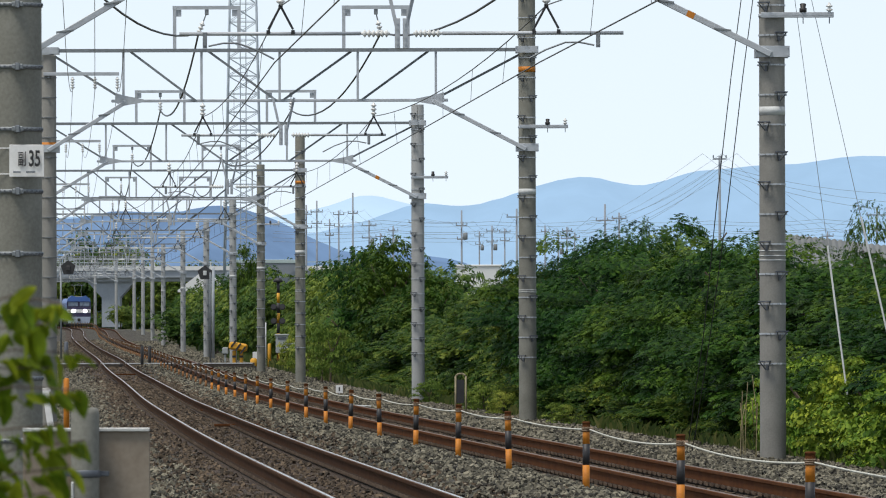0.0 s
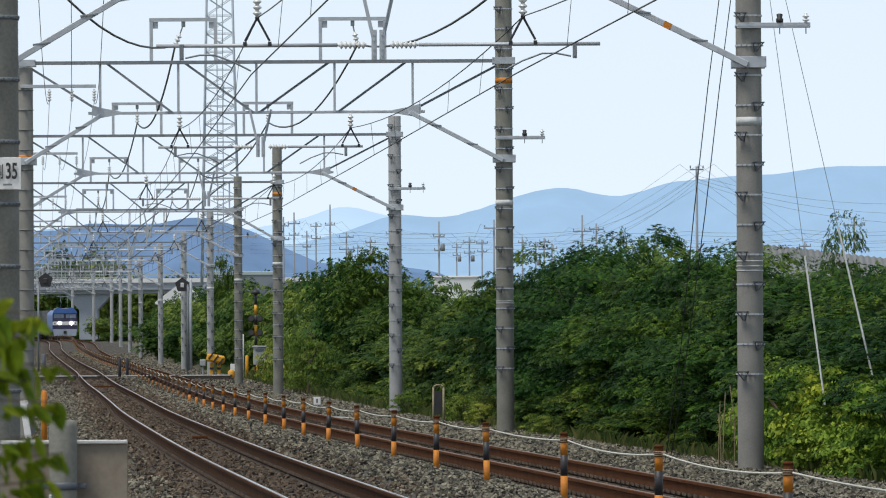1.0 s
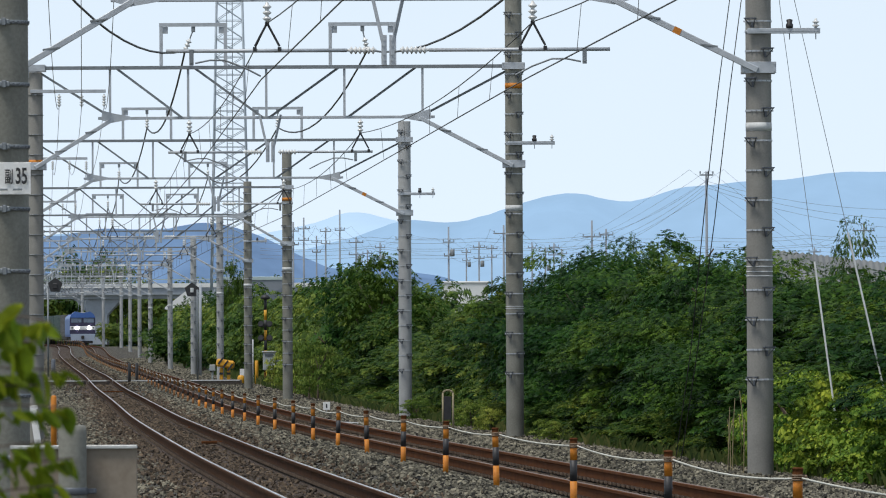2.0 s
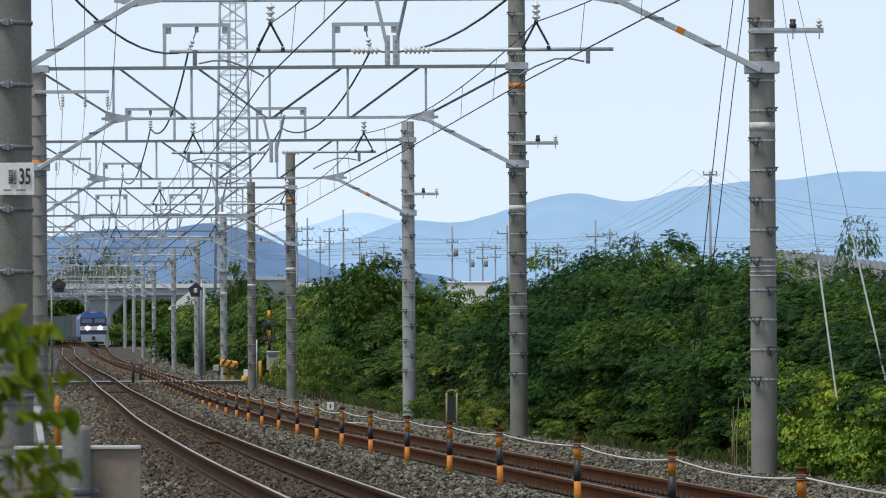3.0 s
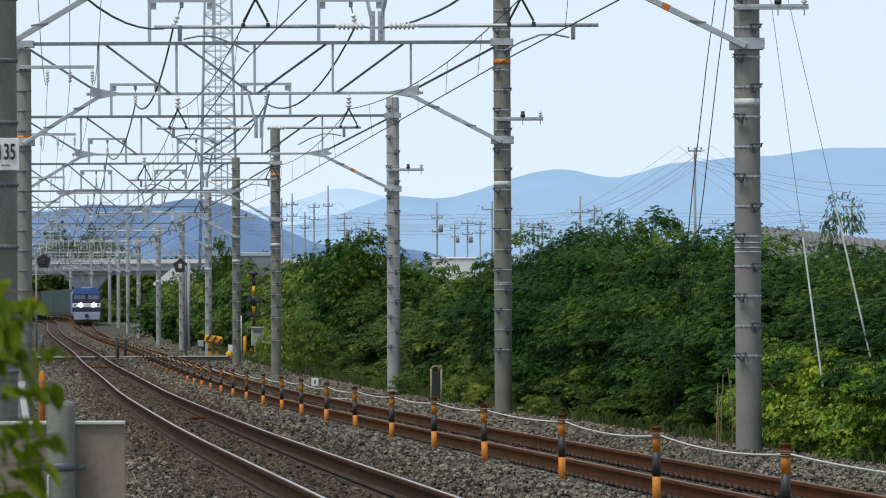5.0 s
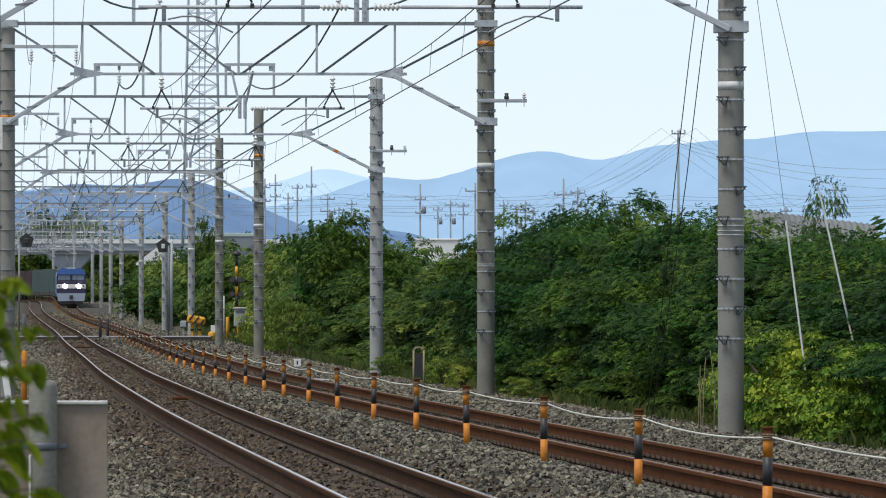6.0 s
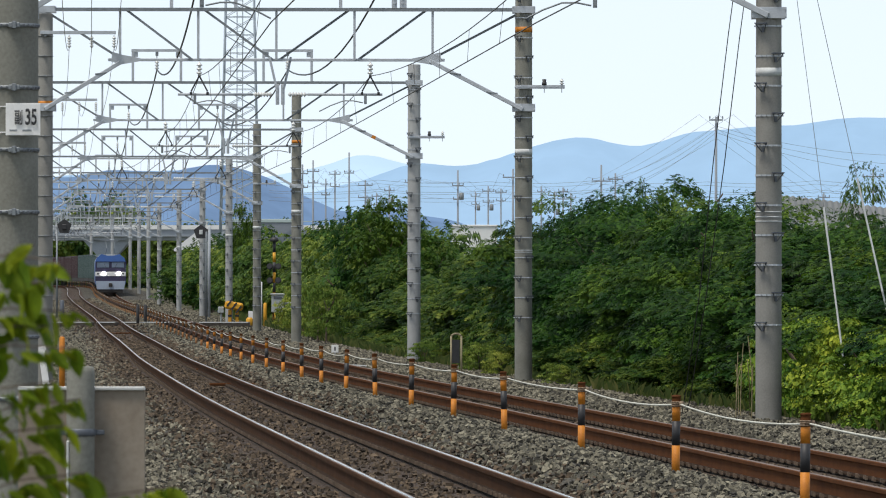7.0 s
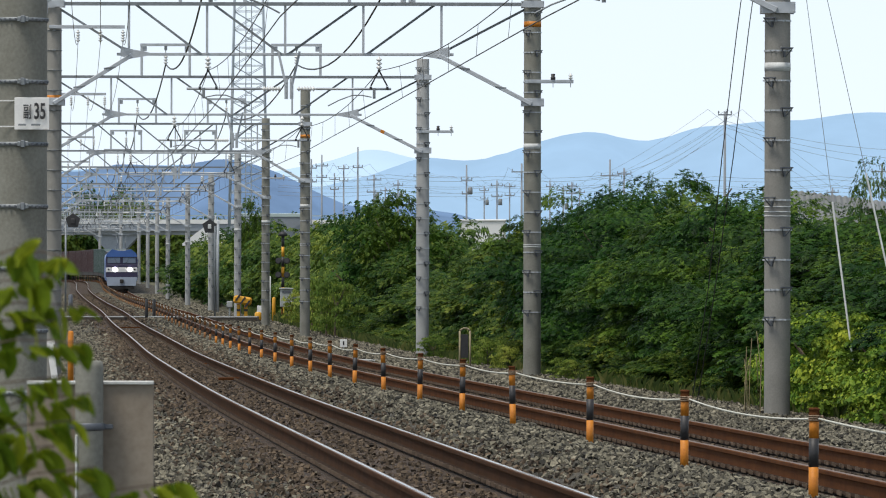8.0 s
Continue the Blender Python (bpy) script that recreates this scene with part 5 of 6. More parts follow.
def crossing_machine():
    m = thing("barrier_machine", pose(-10.2, 352, 0.22), "yellow and black striped level-crossing barrier machine", "barrier machine")
    tilt = pose(0, 0, 0.82, 0, 9, 0)
    bm = bmesh.new()
    box(bm, 0, 0, 0, 0.92, 0.7, 0.40, 0.09, tilt)
    part("drive_box", bm, YELLOW, m)
    for x in (-0.26, 0.02, 0.30):
        bm = bmesh.new()
        box(bm, x, -0.356, 0, 0.09, 0.02, 0.42, 0, tilt @ pose(0, 0, 0, 0, 28, 0))
        part("stripe", bm, BLACK, m)
    for x in (-0.20, 0.16):
        bm = bmesh.new()
        box(bm, x, 0, 0.30, 0.17, 0.34, 0.66, 0.03)
        leg = part("leg", bm, YELLOW, m)
        bm = bmesh.new()
        box(bm, x, -0.18, 0.33, 0.19, 0.02, 0.11, 0, pose(0, 0, 0, 0, 0, 0))
        part("stripe", bm, BLACK, leg)
    bm = bmesh.new()
    box(bm, -0.64, 0, 0.62, 0.30, 0.3, 0.32, 0.03)
    rod(bm, (-0.64, 0, -0.2), (-0.64, 0, 0.5), 0.05, seg=8)
    part("control_box", bm, BOX_GREY, m)


crossing_machine()


def crossing_signal():
    x, y = -8.15, 350
    s = thing("crossing_signal", pose(x, y, 0.0), "striped level-crossing warning signal with dark lamp boards", "crossing signal")
    for k in range(9):
        bm = bmesh.new()
        rod(bm, (0, 0, 0.5 * k - 0.3), (0, 0, 0.5 * k + 0.2), 0.075, seg=12)
        part("mast_stripe", bm, YELLOW if k % 2 else BLACK, s)
    for z in (2.3, 3.0):
        for sx in (-0.22, 0.20):
            bm = bmesh.new()
            rod(bm, (sx, -0.12, z), (sx, -0.06, z), 0.16, seg=16)
            rod(bm, (sx, -0.26, z + 0.02), (sx, -0.12, z), 0.13, 0.12, seg=12)
            part("lamp_board", bm, BLACK, s)
    bm = bmesh.new()
    lathe(bm, [(0.05, 4.2), (0.24, 4.25), (0.20, 4.38), (0.08, 4.46)], 14)
    part("bell", bm, BLACK, s)
    c = thing("relay_cabinet", pose(-7.85, 345, 0.0), "grey equipment cabinet on dark legs beside the crossing", "cabinet")
    bm = bmesh.new()
    box(bm, 0, 0, 1.15, 0.62, 0.6, 0.85, 0.03)
    box(bm, 0, 0, 1.62, 0.72, 0.7, 0.08, 0.02)
    part("body", bm, BOX_GREY, c)
    bm = bmesh.new()
    box(bm, 0, -0.31, 1.45, 0.4, 0.02, 0.12, 0.01)
    part("vent", bm, STEP_STEEL, c)
    bm = bmesh.new()
    box(bm, 0.5, 0.1, 1.05, 0.4, 0.4, 0.35, 0.03)
    part("side_box", bm, BOX_GREY, c)
    for lx in (-0.22, 0.22):
        bm = bmesh.new()
        rod(bm, (lx, 0, -0.3), (lx, 0, 0.75), 0.05, seg=8)
        part("leg", bm, RUST, c)


crossing_signal()
simple_post("white_post", -8.66, 345, 2.15, 0.045, WHITE, "slim white post with a small round sign at the crossing", "post")
simple_post("yellow_bollard", -8.30, 338, 1.15, 0.085, YELLOW, "stout yellow bollard at the crossing", "bollard")
simple_post("yellow_bollard", -9.05, 338, 0.45, 0.17, YELLOW, "low yellow bollard by the pole", "bollard")
simple_post("dark_gate_post", -14.05, 330, 1.1, 0.075, BLACK, "dark square gate post beside the crossing", "post")
simple_post("dark_gate_post", -13.74, 331, 1.1, 0.075, BLACK, "dark square gate post beside the crossing", "post")
simple_post("line_side_post", -17.65, 331, 1.3, 0.10, STEP_STEEL, "dark short post beside the near track", "post")
simple_post("thin_pole", -11.35, 345, 4.6, 0.045, GALV_DARK, "slim dark pole beside the concrete pole", "pole")
simple_post("slim_mast", -13.05, 402, 5.3, 0.07, GALV, "slim galvanised mast with small boxes", "pole")
simple_post("orange_post", -6.45, 121, 1.05, 0.05, ORANGE, "orange weathered post beside the near track", "post")


def small_sign(x, y, z, w, h, base, label, material, post_m=GALV, mark=True):
    s = thing("sign_board", pose(x, y, base), label, "sign")
    bm = bmesh.new()
    box(bm, 0, 0, z - base, w, 0.02, h, 0.004)
    part("board", bm, material, s)
    bm = bmesh.new()
    rod(bm, (0, 0.03, 0), (0, 0.03, z - base + h * 0.4), 0.018, seg=8)
    part("stake", bm, post_m, s)
    if mark:
        bm = bmesh.new()
        box(bm, 0, -0.011, z - base, w * 0.2, 0.004, h * 0.5)
        part("mark", bm, CABLE, s, "small black mark")
    return s


small_sign(-2.95, 201, -0.02, 0.20, 0.22, -0.3, "small white plate on a stake beside the far rails", WHITE)
small_sign(-8.03, 144.80, 1.95, 0.16, 0.20, 1.80, "small white plate with a black mark on a concrete pole", WHITE)
small_sign(-8.95, 340, 0.62, 0.42, 0.36, -0.2, "white plate behind the concrete pole at the crossing", WHITE, mark=False)


def framed_marker():
    """A tall narrow frame with a dark board beside the far track."""
    s = thing("framed_marker", pose(0.38, 152, -0.35), "weathered tall frame marker with a dark board", "marker post")
    bm = bmesh.new()
    for x in (-0.11, 0.11):
        rod(bm, (x, 0, 0), (x, 0, 0.95), 0.022, seg=8)
    rod(bm, (-0.11, 0, 0.95), (-0.05, 0, 1.0), 0.022, seg=8)
    rod(bm, (0.11, 0, 0.95), (0.05, 0, 1.0), 0.022, seg=8)
    rod(bm, (-0.05, 0, 1.0), (0.05, 0, 1.0), 0.022, seg=8)
    part("frame", bm, mat("faded_yellow_pipe", (0.30, 0.26, 0.16, 1), 0.7, 0, 0.3, 10, 60, 0.1), s)
    bm = bmesh.new()
    box(bm, -0.01, 0, 0.62, 0.17, 0.012, 0.5, 0.003)
    part("board", bm, BLACK, s, "dark metal board")


framed_marker()


# ---- beyond the thicket ----
def lattice_tower(x, y, base, top, w0, w1):
    t = thing("lattice_tower", pose(x, y, base), "tall grey steel lattice radio tower", "tower")
    h = top - base
    n = 26

    def corner(k, z):
        w = (w0 + (w1 - w0) * z / h) / 2
        return Vector((w if k in (0, 3) else -w, w if k in (0, 1) else -w, z))
    for k in range(4):
        bm = bmesh.new()
        rod(bm, corner(k, 0), corner(k, h), 0.075, 0.065, 8)
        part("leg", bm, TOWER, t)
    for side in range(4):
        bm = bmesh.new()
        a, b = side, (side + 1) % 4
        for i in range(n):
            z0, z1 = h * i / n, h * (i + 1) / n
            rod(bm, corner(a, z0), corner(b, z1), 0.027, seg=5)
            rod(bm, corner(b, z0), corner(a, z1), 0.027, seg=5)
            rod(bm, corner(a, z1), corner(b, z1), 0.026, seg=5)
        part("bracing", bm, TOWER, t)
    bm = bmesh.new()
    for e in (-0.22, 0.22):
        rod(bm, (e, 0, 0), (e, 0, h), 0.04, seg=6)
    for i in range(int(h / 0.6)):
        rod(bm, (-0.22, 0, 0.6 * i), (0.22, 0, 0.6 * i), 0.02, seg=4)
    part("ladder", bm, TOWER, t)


# tower steel lightened towards blue, so the haze sits in the paint
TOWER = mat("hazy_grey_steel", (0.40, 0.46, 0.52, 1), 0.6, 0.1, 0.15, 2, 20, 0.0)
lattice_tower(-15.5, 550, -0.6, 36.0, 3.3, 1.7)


def utility_pole(x, y, top, arms, label, r=0.16, box_at=None):
    p = thing("utility_pole", pose(x, y, float(rise(min(y, 1150))) - 0.8), label, "utility pole", "utility poles beyond the thicket")
    h = top - float(rise(min(y, 1150))) + 0.8
    bm = bmesh.new()
    rod(bm, (0, 0, -0.2), (0, 0, h), r, r * 0.65, 10)
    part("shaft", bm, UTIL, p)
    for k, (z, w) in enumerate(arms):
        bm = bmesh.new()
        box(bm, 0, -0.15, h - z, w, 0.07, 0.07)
        a = part("crossarm", bm, UTIL, p)
        for e in (-0.46, 0.12, 0.46):
            bm = bmesh.new()
            lathe(bm, [(0.02, 0), (0.035, 0.05), (0.03, 0.12), (0.015, 0.14)], 8)
            place(part("insulator", bm, UTIL, a), pose(e * w, -0.15, h - z + 0.05))
    if box_at:
        bm = bmesh.new()
        lathe(bm, [(0.13, -0.22), (0.15, -0.19), (0.15, 0.2), (0.09, 0.24)], 14)
        place(part("transformer", bm, GALV_DARK, p, "grey drum transformer"), pose(0.24, -0.1, h - box_at))


# grey concrete with the blue tint of distant haze mixed into its colour
UTIL = mat("hazy_utility_concrete", (0.27, 0.30, 0.34, 1), 0.85, 0, 0.2, 2, 20, 0.0)
UP = "slim concrete utility pole with crossarms behind the thicket"
SPOTS = [  # bearing, distance, height tangent of the top, crossarms, transformer
    (0.03925, 330, 0.0258, [(0.15, 0.95)], None), (-0.0127, 480, 0.0207, [(1.4, 1.0)], None), (-0.0147, 520, 0.0182, [(0.3, 1.2), (1.2, 1.0)], None),
    (-0.0178, 500, 0.0196, [(0.8, 1.3), (1.6, 1.1)], None), (-0.0193, 460, 0.0190, [(0.6, 1.1), (1.5, 1.1)], None), (-0.0104, 520, 0.0168, [(0.4, 1.6), (1.3, 1.6)], 1.6),
    (-0.0070, 560, 0.0160, [(0.4, 1.2)], 1.2), (0.0027, 460, 0.0182, [(1.0, 1.1), (1.9, 0.9)], 1.7), (0.0070, 520, 0.0160, [(0.4, 1.3), (1.2, 1.2)], 1.6),
    (0.0105, 420, 0.0184, [(0.5, 1.8)], None), (0.0164, 520, 0.0152, [(0.3, 1.5), (1.0, 1.2)], 1.5), (0.0230, 430, 0.0190, [(1.0, 1.7)], None),
    (0.0250, 460, 0.0178, [(0.4, 1.4)], None), (0.0187, 560, 0.0150, [(0.4, 1.2)], None), (0.0615, 440, 0.0185, [(0.5, 2.0), (1.4, 1.6)], None), (-0.0160, 560, 0.0170, [(0.5, 1.2), (1.3, 1.0)], None), (-0.0088, 600, 0.0150, [(0.3, 1.2), (1.0, 1.4)], 1.3), (0.0052, 600, 0.0152, [(0.4, 1.2), (1.1, 1.0)], 1.4), (0.0088, 580, 0.0156, [(0.3, 1.4), (1.0, 1.2)], None), (0.0145, 600, 0.0160, [(0.5, 1.0)], None), (0.0176, 540, 0.0158, [(0.3, 1.1), (0.9, 1.3)], None), (0.0545, 480, 0.0150, [(0.3, 1.2)], None),
    (-0.0037, 540, 0.0176, [(0.6, 1.8), (1.4, 1.5)], None),
]
tops = []
for u, y, v, arms, bx in SPOTS:
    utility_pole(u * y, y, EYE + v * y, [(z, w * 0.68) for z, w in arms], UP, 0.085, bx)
    tops.append(Vector((u * y, y - 0.15, EYE + v * y - arms[0][0] + 0.25)))
chain = sorted(tops, key=lambda p: p.x / p.y)
for a, b in zip(chain, chain[1:]):
    for dx, dz in ((-0.8, 0), (0.1, 0), (0.8, 0), (0.0, -1.1)):
        q = Vector((dx, 0, dz))
        tagged(tube("power_line", hang(a + q, b + q, 0.14, 8), 0.0075, UTIL, seg=4), "dark overhead power line between utility poles", "wire", "power lines")
for v, y in ((0.0166, 500), (0.0161, 505), (0.0153, 520), (0.0150, 540), (0.0144, 560), (0.0139, 560)):
    for k in range(6):
        u = -0.024 + 0.0155 * k
        tagged(tube("power_line", hang((u * y, y, EYE + (v + 0.0002 * (k % 2)) * y), ((u + 0.0155) * y, y, EYE + (v + 0.0002 * ((k + 1) % 2)) * y), 0.18, 8), 0.011, UTIL, seg=4), "dark overhead power line between utility poles", "wire", "power lines")
for dz in (0, 0.5, 1.0):
    a = Vector((0.03925 * 330, 330, EYE + 0.0245 * 330 - dz * 0.3))
    tagged(tube("power_line", hang(a, (24.0, 330, EYE + 0.0205 * 330 - dz), 0.5, 10), 0.0075, UTIL, seg=4), "dark overhead power line between utility poles", "wire", "power lines")
    tagged(tube("power_line", hang(a, (7.0, 345, EYE + 0.0170 * 330 - dz), 0.5, 10), 0.0075, UTIL, seg=4), "dark overhead power line between utility poles", "wire", "power lines")


def house(name, x, y, w, d, wall_h, roof_h, base, wall_m, roof_m, label, windows=0, flat=False):
    b = thing(name, pose(x, y, base), label, "building")
    bm = bmesh.new()
    box(bm, 0, 0, wall_h / 2, w, d, wall_h, 0.02)
    part("wall", bm, wall_m, b)
    bm = bmesh.new()
    if flat:
        box(bm, 0, 0, wall_h + roof_h / 2, w + 0.12, d + 0.12, roof_h, 0.03)
    else:
        prism(bm, [(-w / 2 - 0.5, wall_h - 0.1), (w / 2 + 0.5, wall_h - 0.1), (w / 2 + 0.5, wall_h + 0.1), (0, wall_h + roof_h), (-w / 2 - 0.5, wall_h + 0.1)], -d / 2 - 0.5, d / 2 + 0.5)
    part("roof", bm, roof_m, b)
    for k in range(windows):
        xx = -w / 2 + w * (k + 0.5) / windows
        bm = bmesh.new()
        box(bm, xx, -d / 2 - 0.03, wall_h * 0.55, w / windows * 0.55, 0.08, 1.0, 0.02)
        win = part("window", bm, WHITE, b)
        bm = bmesh.new()
        box(bm, xx, -d / 2 - 0.06, wall_h * 0.55, w / windows * 0.47, 0.06, 0.86)
        part("pane", bm, DARK_GLASS, win)
    return b


WALL_PALE = mat("pale_cladding", (0.80, 0.81, 0.81, 1), 0.7, 0, 0.10, 0.6, 10, 0.0)
WALL_GREY = mat("grey_cladding", (0.24, 0.27, 0.31, 1), 0.7, 0, 0.15, 0.6, 10, 0.0)
ROOF_GREY = mat("grey_roof", (0.20, 0.23, 0.27, 1), 0.6, 0, 0.15, 0.6, 10, 0.0)
ROOF_PALE = mat("pale_green_top_edge", (0.45, 0.55, 0.55, 1), 0.6, 0, 0.1, 0.6, 10, 0.0)
house("white_hall", 2.15, 430, 2.75, 8, 5.75, 0.12, 0.0, WALL_PALE, WALL_PALE, "flat-roofed white hall behind the thicket", 4, True)
# a house block added in place of a viaduct stretch with its pale railing
house("viaduct_stand_in", -14.8, 600, 5.6, 12, 7.2, 0.3, 0.6, WALL_GREY, ROOF_PALE, "grey windowed block with a pale top edge, standing in for the viaduct", 3, True)
house("grey_house", -11.6, 560, 4.6, 8, 4.9, 1.5, 0.4, WALL_GREY, ROOF_GREY, "grey house with a dark roof beyond the trees", 2)
house("white_shed", -23.2, 690, 4.0, 9, 4.6, 2.0, 1.5, WALL_PALE, WALL_PALE, "white shed with a pitched pale roof beside the line", 2)


def ribbed_roof():
    b = thing("ribbed_roof_building", pose(12.2, 215, -0.35), "low shed with a grey corrugated roof behind the thicket", "building")
    bm = bmesh.new()
    box(bm, 0, 2, 1.7, 4.4, 4, 3.4)
    part("wall", bm, WALL_GREY, b)
    n = 26
    verts, faces = [], []
    for k in range(2 * n + 1):
        x = -2.5 + 5.0 * k / (2 * n)
        dz = 0.05 * (k % 2)
        verts += [(x, -0.4, 3.55 + dz - 0.08 * x), (x, 3.2, 4.75 + dz - 0.12 * x), (x, -0.4, 3.5 + dz - 0.08 * x)]
    for k in range(2 * n):
        a = 3 * k
        faces += [(a, a + 3, a + 4, a + 1), (a + 2, a + 5, a + 3, a)]
    link_mesh("roof", verts, faces, mat("corrugated_roof", (0.20, 0.21, 0.21, 1), 0.6, 0.1, 0.25, 1.0, 20, 0.05), b, "grey corrugated roof")


ribbed_roof()


def overbridge():
    y = 1010
    b = thing("road_overbridge", pose(0, y, 4.2), "grey concrete road viaduct over the railway in the distance", "bridge")
    bm = bmesh.new()
    box(bm, -66, 0, 6.5, 104, 9, 1.1, 0.1)
    for k in range(5):
        box(bm, -66, -3.6 + 1.8 * k, 5.75, 104, 0.5, 0.5)
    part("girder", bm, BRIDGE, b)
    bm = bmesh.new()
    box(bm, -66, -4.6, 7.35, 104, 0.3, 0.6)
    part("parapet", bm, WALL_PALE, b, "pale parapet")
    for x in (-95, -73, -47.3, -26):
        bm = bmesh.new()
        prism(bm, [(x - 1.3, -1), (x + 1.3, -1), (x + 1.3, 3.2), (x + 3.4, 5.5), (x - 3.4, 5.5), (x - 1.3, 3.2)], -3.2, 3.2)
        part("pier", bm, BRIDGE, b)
    for k in range(26):
        bm = bmesh.new()
        box(bm, -117 + 4 * k, -4.6, 7.95, 0.12, 0.12, 0.6)
        part("railing_post", bm, WALL_PALE, b)
    bm = bmesh.new()
    box(bm, -66, -4.6, 8.2, 104, 0.1, 0.12)
    part("handrail", bm, ROOF_PALE, b, "pale green handrail")


# concrete made paler and bluer: a kilometre of haze is in this colour
BRIDGE = mat("hazy_bridge_concrete", (0.36, 0.40, 0.46, 1), 0.85, 0, 0.2, 0.5, 8, 0.0)
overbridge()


# ---- guys and cables at the nearest pole ----
def guy(name, top, foot, cover, label):
    g = thing(name, pose(*foot), label, "guy wire", "guy wires")
    f, t = Vector((0, 0, 0)), Vector(top) - Vector(foot)
    tube("strand", [f, t], 0.0045, GREY_CABLE, g, "thin grey steel strand")
    tube("cover", [f + t * 0.05, f + t * cover], 0.014, WHITE, g, "white plastic guard", seg=8)
    bm = bmesh.new()
    rod(bm, f - t * 0.02, f + t * 0.07, 0.030, seg=8)
    for k in range(4):
        rod(bm, t * (0.02 + 0.015 * k), t * (0.026 + 0.015 * k), 0.042, seg=8)
    part("anchor_rod", bm, GALV, g, "clamped anchor rod")


guy("guy_wire", (4.53, 97.2, 8.6), (5.70, 97.2, -0.45), 0.345, "guy wire with a white plastic guard anchored in the grass")
guy("guy_wire", (4.30, 97.3, 9.6), (6.47, 97.6, 0.0), 0.32, "guy wire with a white plastic guard running into the thicket")
for dx in (0.0, 0.16):
    pts = [Vector((4.21 + dx, 96.6, 6.9)), Vector((3.97 + dx, 97.0, 5.0)), Vector((3.80 + dx * 0.98, 97.8, 3.3)), Vector((3.66 + dx * 0.6, 99.0, 1.5)), Vector((3.50 + dx * 0.5, 100.5, 0.0)), Vector((3.45 + dx * 0.4, 101.0, -0.4))]
    tagged(tube("service_cable", pts, 0.007, CABLE), "black service cable dropping into the thicket", "cable", "service cables")


# ---- near the lens ----
def number_plate():
    x, y = -2.82, 46.4
    s = thing("pole_number_plate", pose(x + 0.070, y - 0.02, 2.58), "white pole plate with black numbering", "sign")
    bm = bmesh.new()
    box(bm, 0.018, 0.026, 0.0, 0.228, 0.006, 0.212, 0.002)
    for dz in (-0.085, 0.085):
        box(bm, -0.13, 0.045, dz, 0.14, 0.004, 0.008)
    part("plate", bm, WHITE, s)
    for body, px, pz, size in (("副", -0.040, -0.026, 0.104), ("35", 0.030, -0.034, 0.146)):
        cu = bpy.data.curves.new("lettering", "FONT")
        cu.body, cu.size, cu.align_x, cu.extrude = body, size, "LEFT", 0.001
        cu.offset = 0.0030 if body == "35" else 0.0012
        ob = new("lettering", cu)
        dg = bpy.context.evaluated_depsgraph_get()
        me = bpy.data.meshes.new_from_object(ob.evaluated_get(dg))
        bpy.data.objects.remove(ob)
        me.materials.clear()
        me.materials.append(BLACK)
        ob = new("lettering", me)
        ob.parent = s
        ob.matrix_basis = pose(px, 0.012, pz, 90, 0, 0) @ Matrix.Diagonal((0.56, 1, 1, 1))
    for px, w in ((-0.045, 0.05), (0.045, 0.06)):
        bm = bmesh.new()
        box(bm, px, 0.012, -0.074, w, 0.004, 0.012)
        part("small_print", bm, GALV_DARK, s)


number_plate()


def sheet_sign():
    """A steel sheet on a stout concrete stub, seen from behind."""
    y = 30.0
    s = thing("sheet_sign", pose(-1.52, y, -0.3), "weathered steel sheet fixed to a round concrete stub post", "sign")
    bm = bmesh.new()
    lathe(bm, [(0.060, -0.2), (0.060, 1.385), (0.056, 1.41), (0.045, 1.415)], 22)
    part("stub_post", bm, CONCRETE, s, "round grey concrete stub post")
    bm = bmesh.new()
    box(bm, 0.0, 0.10, 0.915, 0.54, 0.012, 0.80, 0.003)
    part("sheet", bm, PLATE, s, "grey-brown steel sheet")
    bm = bmesh.new()
    box(bm, 0.0, 0.095, 1.32, 0.54, 0.035, 0.016, 0.003)
    part("folded_edge", bm, EDGE, s, "bright folded upper edge")
    bm = bmesh.new()
    lathe(bm, [(0.063, 1.118), (0.066, 1.125), (0.066, 1.145), (0.063, 1.15)], 20)
    box(bm, 0, 0.03, 1.134, 0.20, 0.05, 0.022, 0.004)
    part("clamp", bm, STEP_STEEL, s, "dark steel clamp")
    bm = bmesh.new()
    box(bm, -0.052, -0.035, 0.74, 0.012, 0.02, 0.72, 0.004)
    part("strip", bm, EDGE, s)


sheet_sign()


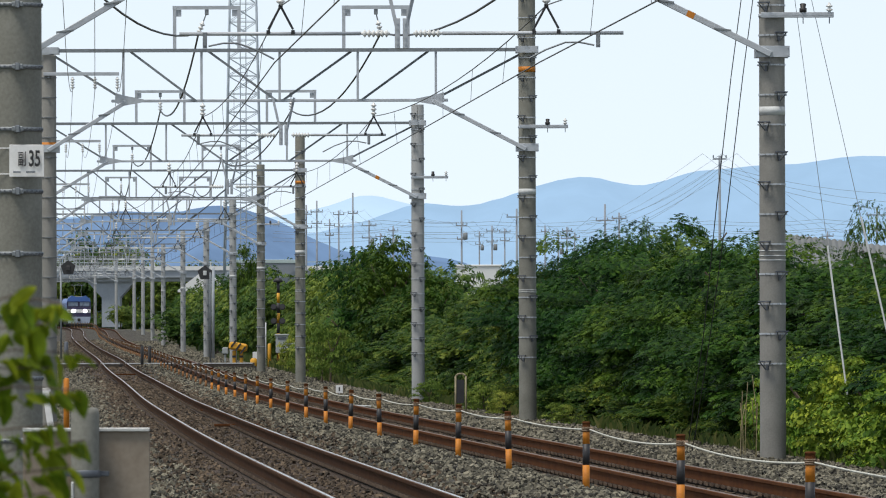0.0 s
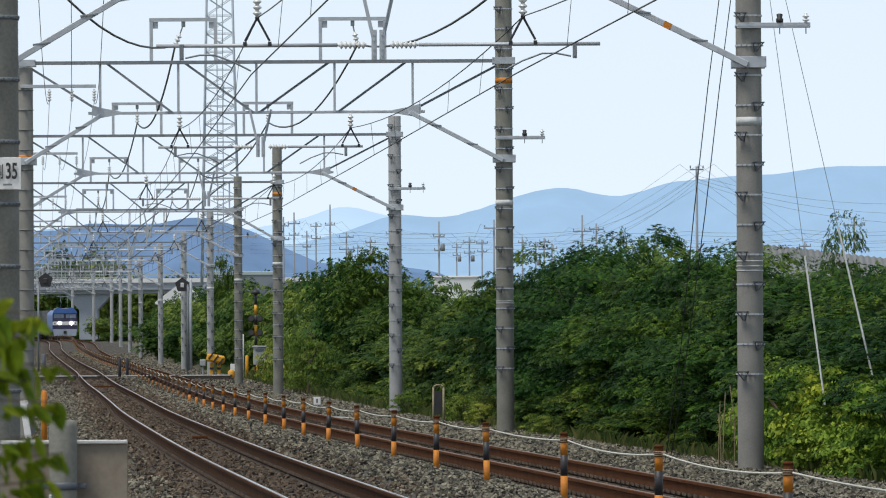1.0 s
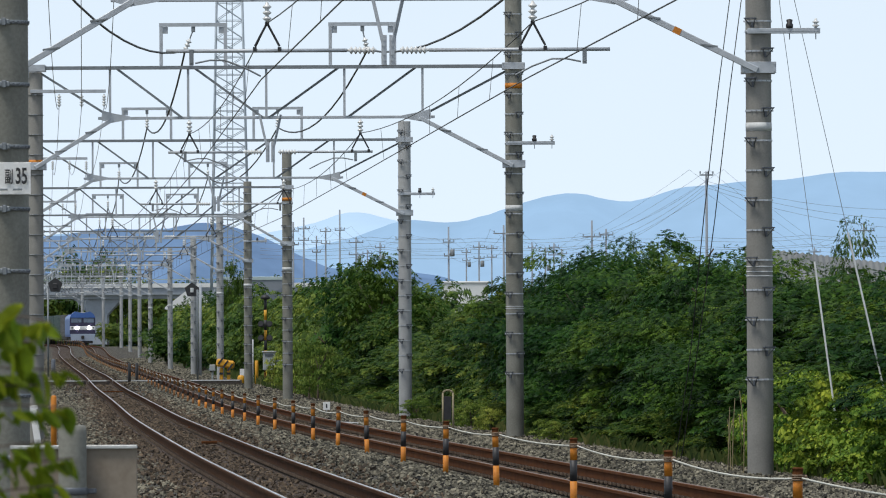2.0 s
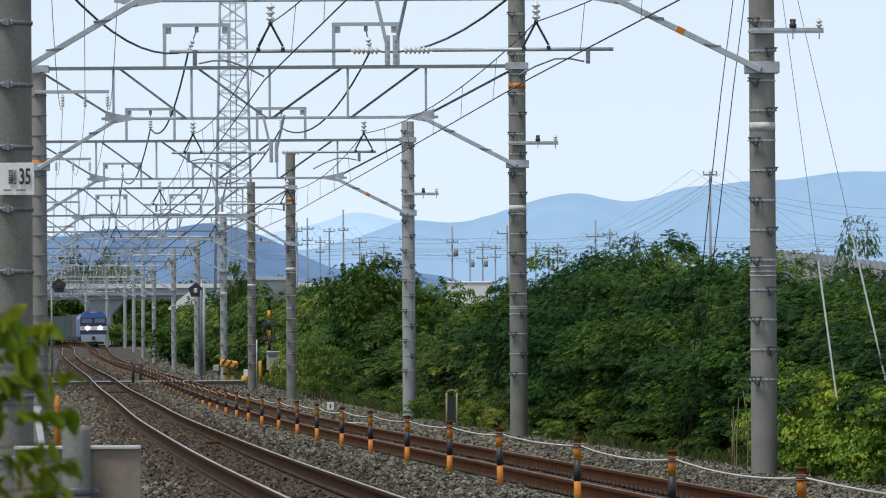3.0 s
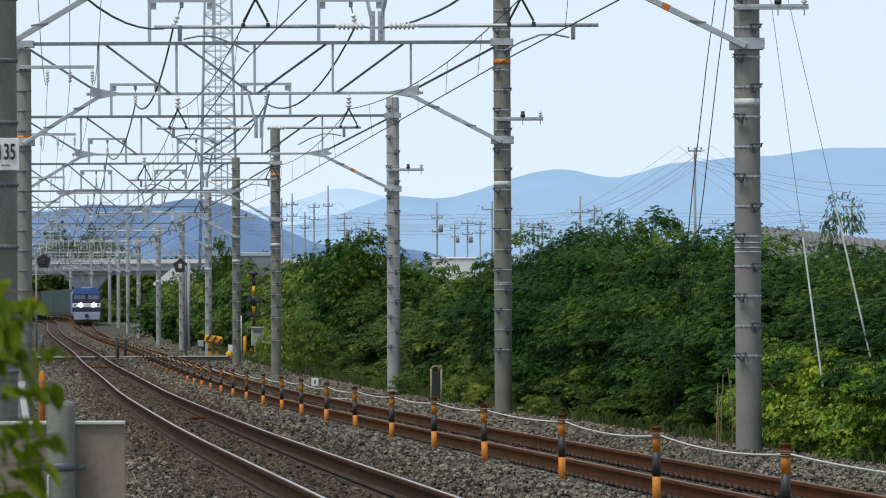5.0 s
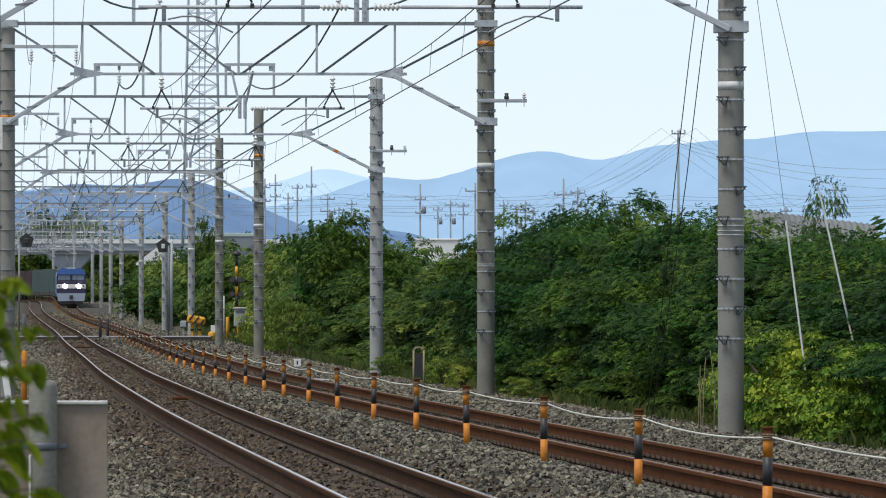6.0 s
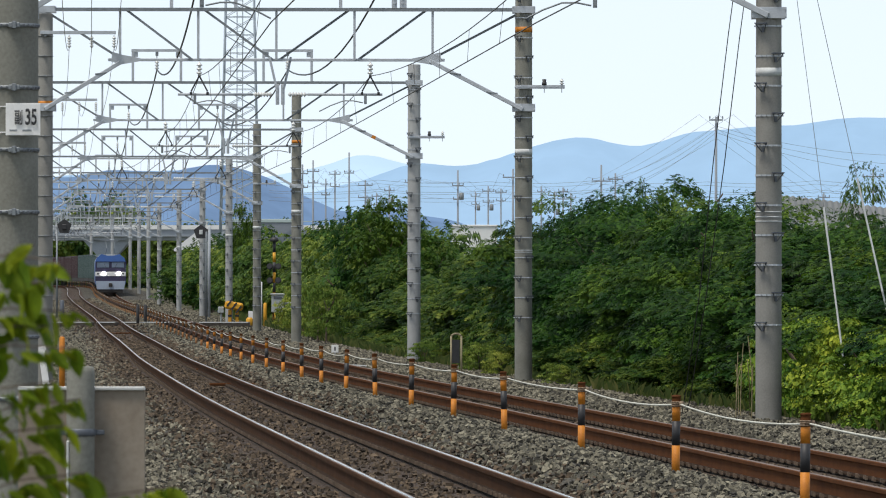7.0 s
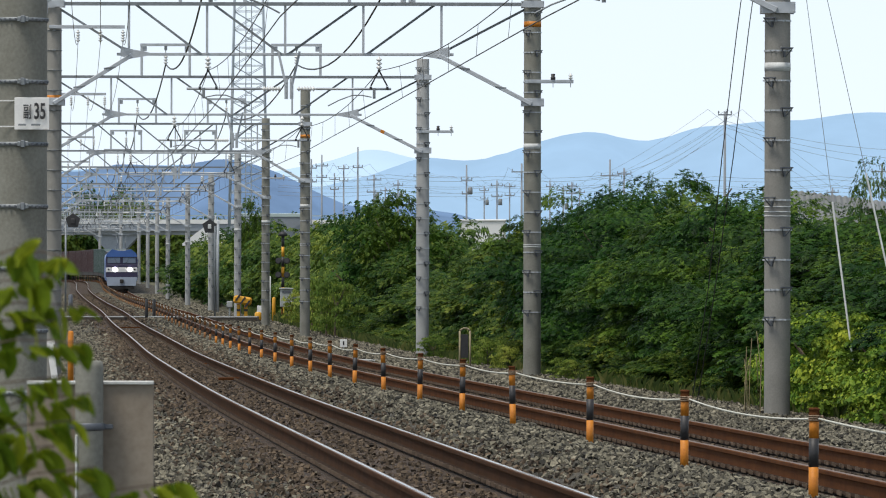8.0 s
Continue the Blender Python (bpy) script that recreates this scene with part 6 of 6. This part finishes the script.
def near_branches():
    """Leafy twigs a few metres before the lens."""
    r = random.Random(21)
    y0 = 9.6
    p = thing("leafy_branch", pose(-0.62, y0, 0.6), "leafy branch with young yellow-green leaves close to the lens", "branch")
    leaf = bmesh.new()
    cols = 6
    rows = []
    for i in range(cols + 1):
        t = i / cols
        w = 0.0195 * math.sin(math.pi * min(1, t * 0.93 + 0.05)) ** 0.8
        rows.append([leaf.verts.new((sx * w, t * 0.075, -0.006 * (1 - abs(sx)) - 0.02 * t * t)) for sx in (-1, 0, 1)])
    for a, b in zip(rows, rows[1:]):
        leaf.faces.new((a[0], a[1], b[1], b[0]))
        leaf.faces.new((a[1], a[2], b[2], b[1]))
    me = bpy.data.meshes.new("leaf")
    leaf.to_mesh(me)
    leaf.free()
    me.materials.append(LEAF_NEAR)
    # twigs as bearings and heights from the branch's foot
    twigs = [((-0.08, 0.0, 0.80), (0.075, -0.1, 0.875)), ((0.02, 0.1, 0.845), (0.105, 0.0, 0.850)), ((-0.06, 0.1, 0.79), (0.085, 0.0, 0.825)), ((-0.06, 0, 0.77), (0.125, 0.1, 0.785)), ((-0.08, 0.05, 0.74), (0.085, 0.05, 0.765)), ((-0.06, -0.05, 0.72), (0.13, 0.0, 0.735)), ((-0.08, -0.1, 0.645), (0.10, 0.0, 0.69)), ((-0.06, 0.1, 0.62), (0.13, 0.1, 0.665)), ((-0.04, 0, 0.59), (0.115, 0.0, 0.63)), ((-0.05, 0.05, 0.56), (0.10, 0.05, 0.595)), ((-0.05, 0.05, 0.52), (0.14, 0.05, 0.565)), ((0.02, 0.1, 0.49), (0.26, 0.1, 0.545)), ((0.0, 0.0, 0.47), (0.19, 0.05, 0.52))]
    stem = [Vector((-0.15, 0.1, -0.9)), Vector((-0.10, 0.05, 0.2)), Vector((-0.09, 0, 0.8))]
    tube("stem", stem, 0.010, BARK, p)
    for a, b in twigs:
        a, b = Vector(a), Vector(b)
        tube("twig", [a, a.lerp(b, 0.5) + Vector((0, 0, 0.012)), b], 0.0013, BARK, p, seg=5)
        n = max(5, int((b - a).length / 0.0085))
        for i in range(n):
            q = a.lerp(b, (i + 0.6) / n)
            m = Matrix.Translation(q) @ Euler((radians(r.uniform(-75, -5)), radians(r.uniform(-50, 50)), radians(r.uniform(-120, 60)))).to_matrix().to_4x4() @ Matrix.Scale(r.uniform(0.32, 0.72), 4)
            share("leaf", me, p, m)


near_branches()


def lineside_bits():
    b = thing("cable_cover", pose(-2.05, 170, -0.24, 0, 2, 12), "pale board lying on the ballast beside the rail", "board")
    bm = bmesh.new()
    box(bm, 0, 0, 0.03, 0.55, 1.6, 0.05, 0.008)
    part("board", bm, BAND_WHITE, b)
    s = thing("leaning_marker", pose(-6.80, 122.5, -0.12, 0, -8, 0), "leaning white marker board beside the near track", "marker post")
    bm = bmesh.new()
    box(bm, 0, 0, 0.36, 0.115, 0.03, 0.66, 0.006)
    box(bm, 0, 0, 0.66, 0.17, 0.028, 0.07, 0.006)
    part("board", bm, WHITE, s)
    bm = bmesh.new()
    rod(bm, (0, 0.02, -0.5), (0, 0.02, 0.3), 0.03, seg=8)
    part("foot", bm, STEP_STEEL, s)
    for x, y, turn in ((-13.15, 285, 15), (-5.2, 155, 8), (-4.0, 128, 12)):
        t = thing("track_cable", pose(x + 0.3, y, float(rise(y)) - 0.17, 0, 0, turn), "short rusty track-circuit bar across the ballast", "bar")
        bm = bmesh.new()
        box(bm, 0, 0, 0.02, 0.9, 0.10, 0.05, 0.01)
        part("bar", bm, RUST, t)


lineside_bits()


def dry_stalks():
    r = random.Random(4)
    s = thing("dry_stalks", pose(4.28, 99.0, -0.36), "pale dry seed stalks beside the concrete pole", "weeds")
    for k in range(7):
        x, h = r.uniform(-0.14, 0.14), r.uniform(0.8, 1.35)
        tube("stalk", [(x, 0, 0), (x + r.uniform(-0.03, 0.03), 0, h * 0.6), (x + r.uniform(-0.06, 0.06), 0, h)], 0.007, STRAW, s)


STRAW = mat("straw", (0.36, 0.30, 0.17, 1), 0.9, 0, 0.3, 10, 60, 0.0)
dry_stalks()


def motions():
    """The train rolls towards the lens along the far track at a steady speed."""
    for ob, back, length in train:
        walk(ob, [(0.5 * k, rail_pose(FRONT_AT_START - SPEED * 0.5 * k + back, length)) for k in range(17)])


motions()
